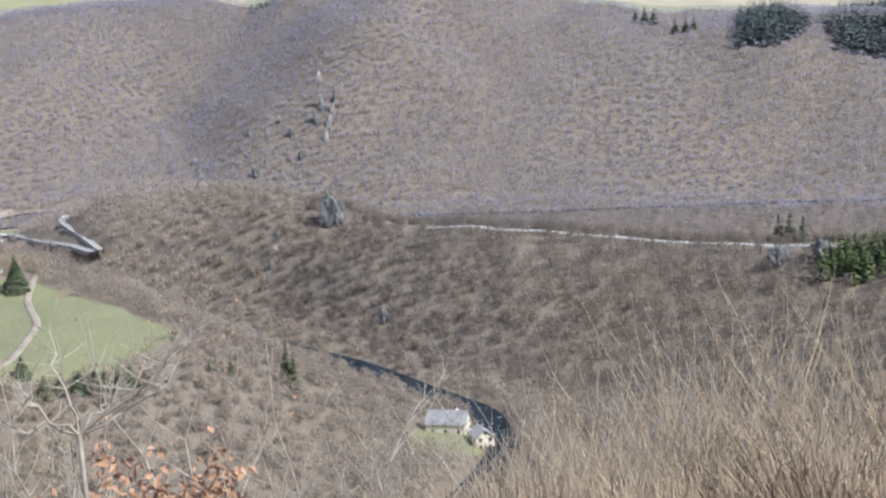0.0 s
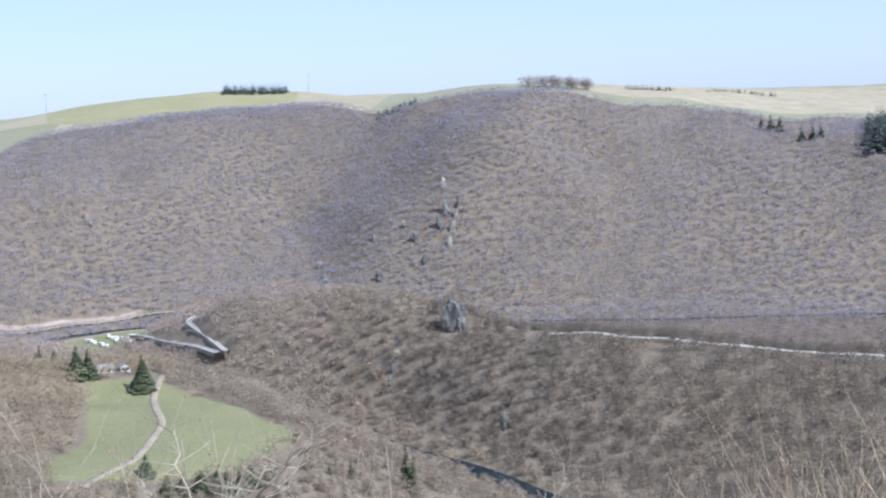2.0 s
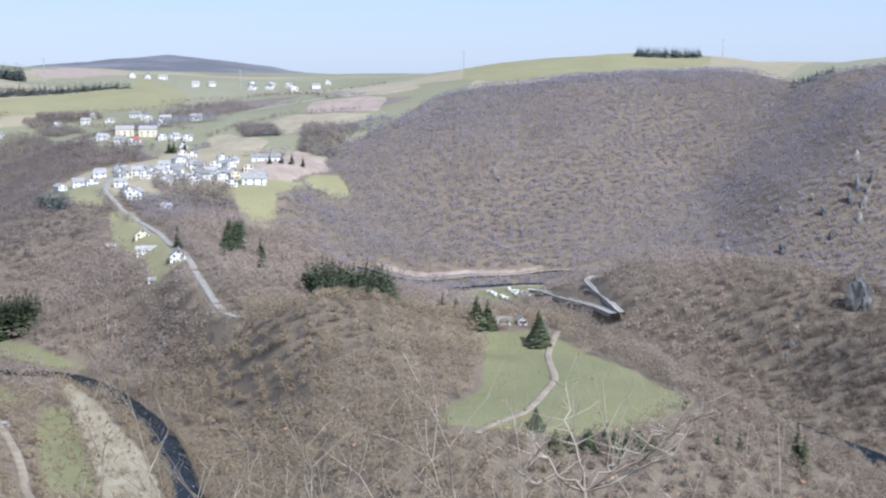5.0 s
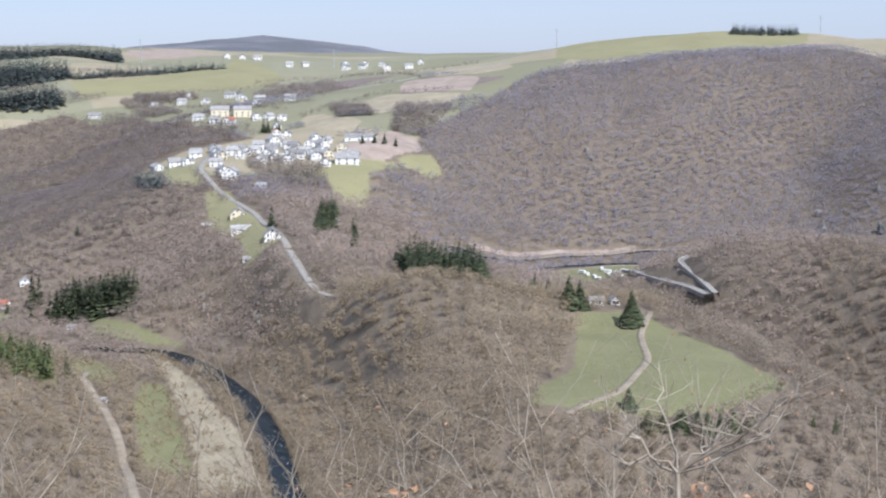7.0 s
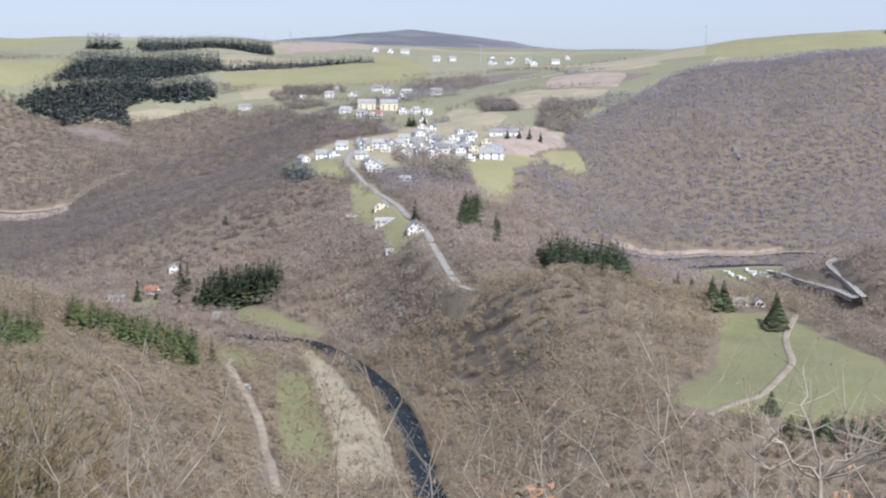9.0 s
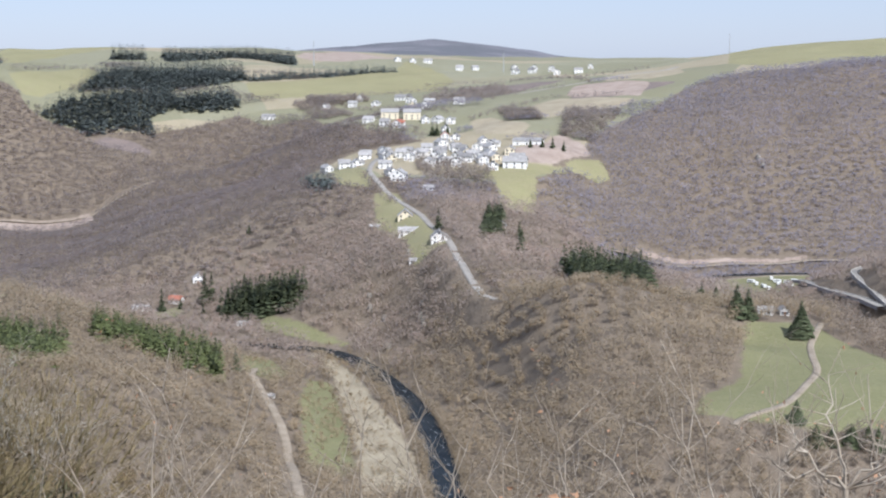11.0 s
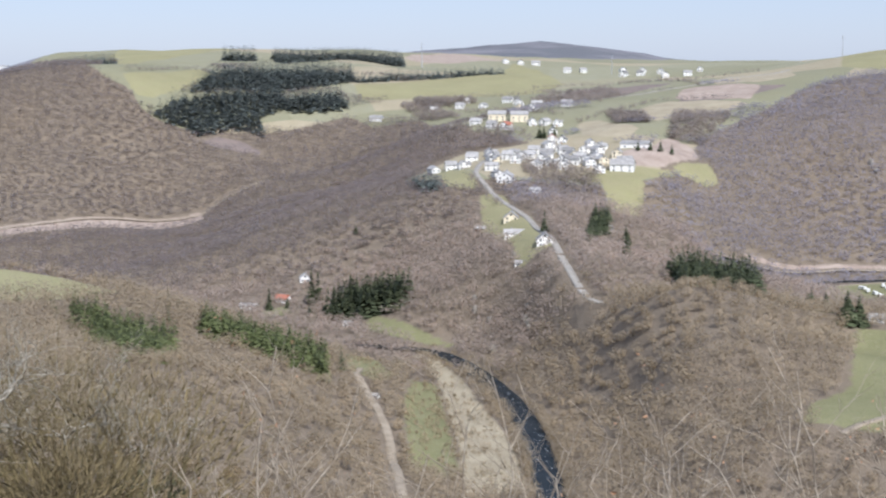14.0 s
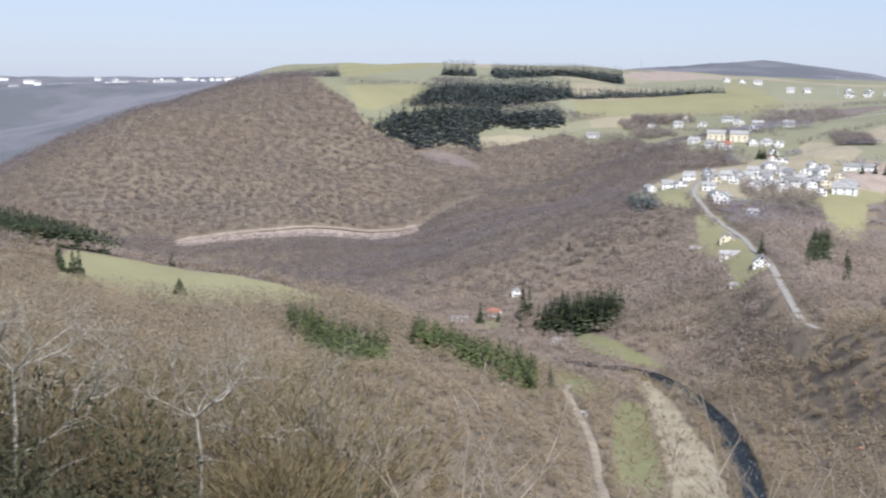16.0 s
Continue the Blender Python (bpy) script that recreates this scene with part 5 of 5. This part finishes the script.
def tubes(name, segments, mat):
    """Three-sided tapered tubes along segments, in one mesh."""
    p = np.array([s[0] for s in segments])
    q = np.array([s[1] for s in segments])
    r0 = np.array([s[2] for s in segments])[:, None]
    r1 = np.array([s[3] for s in segments])[:, None]
    d = q - p
    a = np.cross(d, [0.31, 0.17, 0.93])
    a /= np.linalg.norm(a, axis=1)[:, None] + 1e-9
    b = np.cross(d, a)
    b /= np.linalg.norm(b, axis=1)[:, None] + 1e-9
    ring = [a * math.cos(k * math.tau / 3) + b * math.sin(k * math.tau / 3) for k in range(3)]
    verts = np.stack([p + ring[k] * r0 for k in range(3)] + [q + ring[k] * r1 for k in range(3)], 1).reshape(-1, 3)
    base = np.arange(len(p))[:, None] * 6
    faces = np.concatenate([base + [k, (k + 1) % 3, 3 + (k + 1) % 3, 3 + k] for k in range(3)])
    return mesh_from(name, verts, faces, mat, True)


def leaves(name, segments, every, size, seed, mat, shape=1.0):
    """Small folded dry leaves hung on the ends of twigs."""
    r = random.Random(seed)
    verts, faces = [], []
    for s in segments:
        if s[3] < 0.004 and r.random() < every:
            for _ in range(1 if every < 0.8 else 5):
                at = s[1] + Vector((r.gauss(0, size), r.gauss(0, size), r.gauss(-size, size)))
                d = Vector((r.gauss(0, 1), r.gauss(0, 1), r.gauss(-0.4, 0.8))).normalized()
                w = d.cross(Vector((r.gauss(0, 1), r.gauss(0, 1), r.gauss(0, 1)))).normalized()
                u = d.cross(w)
                k = size * r.uniform(0.7, 1.4)
                n = len(verts)
                verts += [at, at + d * k * 0.6 + w * k * 0.42 + u * k * 0.2, at + d * k * 1.5, at + d * k * 0.6 - w * k * 0.42 + u * k * 0.2]
                faces += [(n, n + 1, n + 2), (n, n + 2, n + 3)]
    return mesh_from(name, np.array(verts), np.array(faces), mat) if faces else None


def woody(name, x, y, seed, bags, bark, label, leaf=0.0, leaf_size=0.05, one=False):
    e = tagged(new(name), label, "tree" if "tree" in name else "shrub")
    e.matrix_basis = pose(x, y, land_at(x, y))
    if one:
        bags = [[s for b in bags for s in b]]
    for bag in bags:
        hung("stem", tubes("stem", bag, bark), bark, e)
    if leaf:
        me = leaves("foliage", [s for b in bags for s in b], leaf, leaf_size, seed, M_LEAF)
        if me:
            hung("foliage", me, M_LEAF, e, "dry brown leaves left from autumn")
    return e


def spreading_oak(seed, tall):
    """A straight pale trunk that parts high up into crooked, wide-reaching limbs."""
    r = random.Random(seed)
    bag = []

    def limb(p, d, length, radius, level, n=6):
        for i in range(n):
            q = p + d * (length / n)
            r0, r1 = radius * (1 - 0.75 * i / n) + 0.002, radius * (1 - 0.75 * (i + 1) / n) + 0.002
            bag.append((p, q, r0, r1))
            p = q
            d = (d + Vector((r.gauss(0, 0.34), r.gauss(0, 0.34), r.gauss(0.03, 0.24)))).normalized()
            if level and i:
                for _ in range(2):
                    if r.random() < 0.84:
                        side = Vector((r.gauss(0, 1), r.gauss(0, 1), r.gauss(0.2, 0.6))).normalized()
                        limb(p, (d * 0.6 + side * 0.9).normalized(), length * r.uniform(0.35, 0.62), r1 * 0.62, level - 1, 5)

    p, n, fork = Vector((0, 0, -0.3)), 6, tall * r.uniform(0.66, 0.74)
    for i in range(n):
        q = Vector((r.gauss(0, 0.06), r.gauss(0, 0.06), fork * (i + 1) / n))
        bag.append((p, q, 0.085 - 0.004 * i, 0.081 - 0.004 * i))
        if i in (2, 3, 4):
            a = r.uniform(0, math.tau)
            limb(q, Vector((math.cos(a), math.sin(a), 0.25)).normalized(), tall * r.uniform(0.18, 0.3), 0.022, 1)
        p = q
    for k in range(5):
        a = k * math.tau / 5 + r.uniform(-0.4, 0.4)
        limb(p, Vector((math.cos(a), math.sin(a), r.uniform(0.4, 1.3))).normalized(), tall * r.uniform(0.24, 0.34), 0.036, 2)
    return bag


PALE_TREES = [(-29.4, 24.0, 8.6), (-28.7, 18.3, 8.1), (-31.1, 28.2, 8.9), (-33.0, 22.6, 7.8), (-31.8, 31.8, 8.3), (-31.3, 17.9, 7.8)]
OLIVE_TREES = [(-42.0, 30.6, 8.0), (-40.9, 35.2, 9.2), (-34.7, 33.2, 8.0), (-36.8, 24.1, 6.5), (-31.5, 24.7, 5.6), (-28.0, 28.6, 6.1), (-29.6, 20.5, 4.8), (-25.3, 22.7, 4.8),
               (-38.0, 28.0, 7.5), (-35.0, 28.5, 7.0), (-31.0, 28.0, 6.2), (-33.0, 20.5, 6.0), (-36.0, 20.0, 6.5), (-26.5, 25.0, 5.0), (-38.5, 33.0, 8.0), (-44.0, 27.0, 8.0)]
SAPLINGS_LEFT = [  # place, sideways lean of the upper half, height
    (-5.99, 7.37, -0.20, 2.35), (-5.98, 7.38, 0.36, 2.08), (-5.83, 6.86, -0.13, 2.04), (-5.31, 8.48, -0.07, 2.50), (-5.31, 9.06, -0.25, 2.59), (-5.09, 8.60, 0.02, 2.39),
    (-5.06, 8.63, 0.38, 2.08), (-3.57, 8.26, -0.41, 2.18), (-3.40, 7.79, -0.25, 2.00), (-2.85, 8.54, -0.42, 2.57), (-3.26, 8.39, 0.13, 2.13), (-3.12, 8.97, -0.15, 2.51),
    (-2.45, 8.66, -0.21, 2.33), (-1.53, 7.85, -0.36, 2.29), (-1.88, 7.78, 0.13, 2.16), (-3.95, 7.53, 0.06, 1.77), (-3.32, 7.83, 0.07, 1.95), (-5.76, 6.25, -0.20, 1.74),
    (-4.90, 6.94, 0.14, 1.62), (-2.33, 7.65, 0.06, 1.90)]
SAPLINGS_RIGHT = [(-0.99, 9.45, -0.17, 2.32), (-1.06, 8.94, -0.12, 1.76), (-2.24, 7.68, -0.11, 1.78), (-2.11, 8.23, 0.02, 1.89), (-2.29, 8.70, 0.0, 2.34),
                  (-0.49, 11.99, -0.22, 2.07), (-0.14, 12.0, -0.26, 2.00), (0.08, 14.0, -0.24, 2.89), (-1.92, 8.79, 0.21, 1.95), (-4.3, 9.2, -0.1, 2.0), (-4.6, 8.2, 0.1, 1.85),
                  (-6.6, 8.0, -0.1, 2.0), (-7.1, 8.4, 0.15, 2.1), (-1.3, 7.0, 0.1, 1.75)]


def sapling(seed, x, y, lean, tall):
    """One crooked stem that forks in its upper half."""
    r = random.Random(seed)
    a = math.atan2(-x, y)
    right = Vector((math.cos(a), math.sin(a), 0))
    bag = []

    def shoot(p, d, length, radius, level, pieces):
        for i in range(pieces):
            q = p + d * (length / pieces)
            r0, r1 = radius * (1 - 0.75 * i / pieces), radius * (1 - 0.75 * (i + 1) / pieces)
            bag.append((p, q, r0, r1))
            p = q
            d = (d + Vector((r.gauss(0, 0.17), r.gauss(0, 0.17), r.gauss(0.06, 0.1)))).normalized()
            if level and i and r.random() < 0.8:
                s = right * r.choice((-1, 1)) * r.uniform(0.4, 1.0) + Vector((r.gauss(0, 0.3), r.gauss(0, 0.3), 0.25))
                shoot(p, (d * 0.8 + s).normalized(), length * r.uniform(0.3, 0.65), r1 * 0.7, level - 1, 4)

    p, n = Vector((0, 0, -0.25)), 9
    for i in range(n):
        s = (i + 1) / n
        q = Vector((0, 0, tall * s)) + right * (lean * max(0.0, (s - 0.5) / 0.5) + r.gauss(0, 0.018) * tall * (s < 1)) + Vector((0, r.gauss(0, 0.02), 0)) * tall
        r0, r1 = 0.0120 - 0.0090 * i / n, 0.0120 - 0.0090 * (i + 1) / n
        bag.append((p, q, r0, r1))
        if 0.4 < s < 1:
            for _ in range(r.choice((1, 1, 2))):
                w = right * r.choice((-1, 1)) * r.uniform(0.35, 1.0) + Vector((r.gauss(0, 0.3), r.gauss(0, 0.3), r.uniform(0.5, 1.0)))
                shoot(q, w.normalized(), tall * r.uniform(0.12, 0.3), r1 * 0.75, 2, 5)
        p = q
    return bag


BRUSH = [(0.8, 24.0, 4.1), (1.4, 26.0, 4.7), (2.0, 25.9, 5.0), (2.3, 23.9, 4.3), (3.0, 24.8, 4.9), (3.7, 25.7, 5.4), (4.5, 26.6, 5.7), (5.1, 26.5, 6.1),
         (5.8, 27.4, 6.5), (6.3, 27.3, 6.6), (6.5, 26.2, 6.3), (6.7, 25.1, 5.9), (7.2, 25.0, 6.1), (7.7, 24.8, 6.2), (8.2, 24.7, 6.2), (0.9, 19.0, 3.0),
         (1.6, 18.9, 3.0), (2.5, 19.8, 3.4), (3.2, 19.7, 3.5), (3.9, 19.6, 3.7), (4.7, 19.4, 3.9), (5.4, 19.3, 3.9), (6.0, 19.1, 4.0)]
LOW_BRUSH = [(-1.5, 13.9, 1.9), (-1.0, 15.0, 2.1), (-0.6, 15.0, 2.2), (0.0, 15.0, 2.1), (0.6, 15.0, 2.2), (1.1, 14.0, 2.0), (-2.1, 12.8, 1.7), (-6.8, 9.9, 2.2),
             (-6.0, 10.4, 2.2), (-5.0, 9.8, 2.1), (-4.6, 10.0, 2.2), (-3.7, 9.3, 2.1), (-3.5, 9.4, 2.1), (-2.7, 8.6, 1.9), (-2.0, 8.8, 1.9), (-1.7, 9.9, 2.1),
             (-9.0, 9.4, 1.9), (-8.6, 9.7, 2.0), (-7.1, 9.6, 1.8), (-6.7, 10.0, 1.9), (-1.2, 10.9, 2.2), (-0.8, 12.0, 2.3), (-10.7, 11.9, 2.3), (-9.4, 11.7, 2.1)]
LEAFY = [(-2.65, 5.94, 1.5), (-2.73, 6.45, 1.5), (-3.82, 6.45, 1.46), (-1.68, 6.28, 1.38), (-1.63, 6.81, 1.51), (-1.45, 6.85, 1.57), (-1.27, 6.88, 1.51), (-1.16, 7.41, 1.34), (-1.24, 6.18, 1.4), (-2.38, 6.05, 1.44), (-2.03, 6.7, 1.7)]
for i, (x, y, tall) in enumerate(PALE_TREES):
    e = woody("bare_tree", x, y, i, [spreading_oak(100 + i, tall)], M_PALE_BARK, "bare lichen-pale tree on the near slope")
    v, f = sprays(np.zeros(1), np.zeros(1), np.zeros(1), np.array([tall]), 1100, 0.4, 0.012, (0.60, 1.0), 0.35, 0.27)
    hung("twig_crown", mesh_from("twig_crown", v, f, M_FINE_TWIG), M_FINE_TWIG, e, "fine grey-brown twigs")
for i, (x, y, tall) in enumerate(OLIVE_TREES):
    e = woody("bare_tree", x, y, i, grow(200 + i, tall * 0.85 + (1.4 if math.hypot(x, y) > 39 else 0.2), 3, 0.5, 1, 0.008, 0.2, 2, 0.3, 5), M_MOSSY, "bushy bare tree with mossy olive twigs")
    v, f = sprays(np.zeros(1), np.zeros(1), np.zeros(1), np.array([tall + (2.0 if math.hypot(x, y) > 39 else 0.3)]), 2700, 0.5, 0.034, (0.05, 1.0))
    hung("twig_crown", mesh_from("twig_crown", v, f, M_MOSSY_TWIG), M_MOSSY_TWIG, e, "fine mossy olive twigs")
for i, (x, y, lean, tall) in enumerate(SAPLINGS_LEFT + SAPLINGS_RIGHT):
    woody("sapling", x, y, i, [sapling(300 + i, x, y, lean, tall)], M_TWIG, "slender bare sapling with pale forked twigs", 0.0 if i % 7 else 0.05, 0.02)
for i, (x, y, tall) in enumerate(BRUSH):
    woody("brush", x, y, i, grow(400 + i, tall * 0.80, 20, 0.36, 1, 0.0062, 0.10, 2, 0.35, 7, -0.22), M_TWIG if i % 3 == 0 else M_BRUSH, "dense straw-coloured leafless brush on the near slope", one=True)
for i, (x, y, tall) in enumerate(LOW_BRUSH):
    woody("brush", x, y, i, grow(500 + i, tall * 0.85, 3, 0.5, 2, 0.0052, 0.24, 2, 0.3, 4), M_BRUSH if i < 7 else M_TWIG, "tangled low leafless brush below the viewpoint",
          0.02, 0.022, True)
for i, (x, y, tall) in enumerate(LEAFY):
    woody("oak_shrub", x, y, i, grow(600 + i, tall * 0.72, 3, 0.16, 2, 0.004, 0.16, 3, 0.3, 4), M_TWIG, "young oak with clustered dry brown leaves", 0.9, 0.033, True)
BRACKEN = [(-0.01, 11.0, 1.51), (0.42, 10.99, 1.59), (0.8, 10.47, 1.51), (1.26, 10.93, 1.62), (1.6, 10.38, 1.57), (2.09, 10.8, 1.65), (2.37, 10.23, 1.68), (2.8, 10.64, 1.84), (2.96, 10.07, 1.64), (-0.42, 10.49, 1.43), (1.76, 8.31, 1.29), (1.13, 8.42, 1.27), (0.48, 8.49, 1.25)]
for i, (x, y, tall) in enumerate(BRACKEN):
    e = tagged(new("bracken"), "clump of dry reddish bracken on the near slope", "bracken")
    e.matrix_basis = pose(x, y, land_at(x, y))
    v, f = sprays(np.zeros(1), np.zeros(1), np.zeros(1), np.array([tall * 0.90]), 1500, 0.30, 0.013, (0.1, 1.0), 0.6)
    hung("frond_mass", mesh_from("frond_mass", v, f, M_BRACKEN), M_BRACKEN, e)


def young_oak(x, y, fork, limbs):
    """A young oak close to the viewpoint: a short stem that parts into long crooked limbs with a few dry leaves."""
    r = random.Random(77)
    a = math.atan2(-x, y)
    right = Vector((math.cos(a), math.sin(a), 0))
    e = tagged(new("oak_sapling"), "young oak with pale crooked limbs and few dry leaves", "tree")
    e.matrix_basis = pose(x, y, land_at(x, y))
    hung("stem", tubes("stem", [(Vector((0, 0, -0.2)), Vector((0.02, 0, fork * 0.5)), 0.014, 0.012), (Vector((0.02, 0, fork * 0.5)), Vector((0, 0, fork)), 0.012, 0.010)], M_TWIG), M_TWIG, e)
    for across, up in limbs:
        bag, twigs, n = [], [], 8
        end = right * across + Vector((r.gauss(0, 0.1), r.gauss(0, 0.1), up))
        p = Vector((0, 0, fork))
        for i in range(n):
            s = (i + 1) / n
            q = Vector((0, 0, fork)) + end * s + right * across * 0.18 * math.sin(s * math.pi) + Vector((r.gauss(0, 0.010), r.gauss(0, 0.010), r.gauss(0, 0.012)))
            r0, r1 = 0.0062 * (1 - 0.72 * i / n), 0.0062 * (1 - 0.72 * (i + 1) / n)
            bag.append((p, q, r0, r1))
            if i > 1:
                for _ in range(2):
                    side = (right * r.gauss(0, 1) + Vector((r.gauss(0, 0.4), r.gauss(0, 0.4), 0.5))).normalized()
                    tip = q + side * r.uniform(0.04, 0.13)
                    twigs.append((q, tip, r1 * 0.6, 0.0012))
                    twigs.append((tip, tip + (side + Vector((r.gauss(0, 0.5), r.gauss(0, 0.5), 0.4))).normalized() * r.uniform(0.02, 0.08), 0.0012, 0.0008))
            p = q
        hung("limb", tubes("limb", bag, M_TWIG), M_TWIG, e)
        tagged(hung("side_twig", tubes("side_twig", twigs, M_TWIG), M_TWIG, e), "fine side twigs", kind="stuff")
        me = leaves("foliage", twigs[-14:], 0.75, 0.009, r.randint(0, 999), M_LEAF)
        if me:
            hung("foliage", me, M_LEAF, e, "few dry brown leaves")


young_oak(-1.23, 4.85, 1.54, ((-0.19, 0.22), (-0.07, 0.35), (0.19, 0.22), (0.39, 0.33), (0.51, 0.31), (-0.37, 0.11), (0.06, 0.16)))
EVERGREENS = [(-26.1, 16.8, 4.6), (-24.6, 17.2, 4.4), (-23.3, 17.3, 3.8), (-23.3, 15.6, 3.4), (-28.8, 18.1, 5.9), (-23.5, 23.2, 4.8), (-25.3, 25.7, 6.4),
              (-27.3, 20.1, 7.4), (-29.6, 19.6, 8.8), (-27.9, 16.9, 8.0), (-28.6, 21.6, 6.6)]
for i, (x, y, tall) in enumerate(EVERGREENS):
    e = woody("evergreen_shrub", x, y, i, grow(700 + i, tall * 0.55, 3, 0.4, 1, 0.008, 0.2, 2, 0.3, 4), M_MOSSY, "dark ivy-grown evergreen shrub among the bare trees")
    v, f = sprays(np.zeros(1), np.zeros(1), np.zeros(1), np.array([tall * 0.74]), 1100, 0.22, 0.08, (0.05, 1.0), 0.1, 0.3)
    hung("leaf_mass", mesh_from("leaf_mass", v, f, M_HOLLY), M_HOLLY, e, "dense dark green leaves")
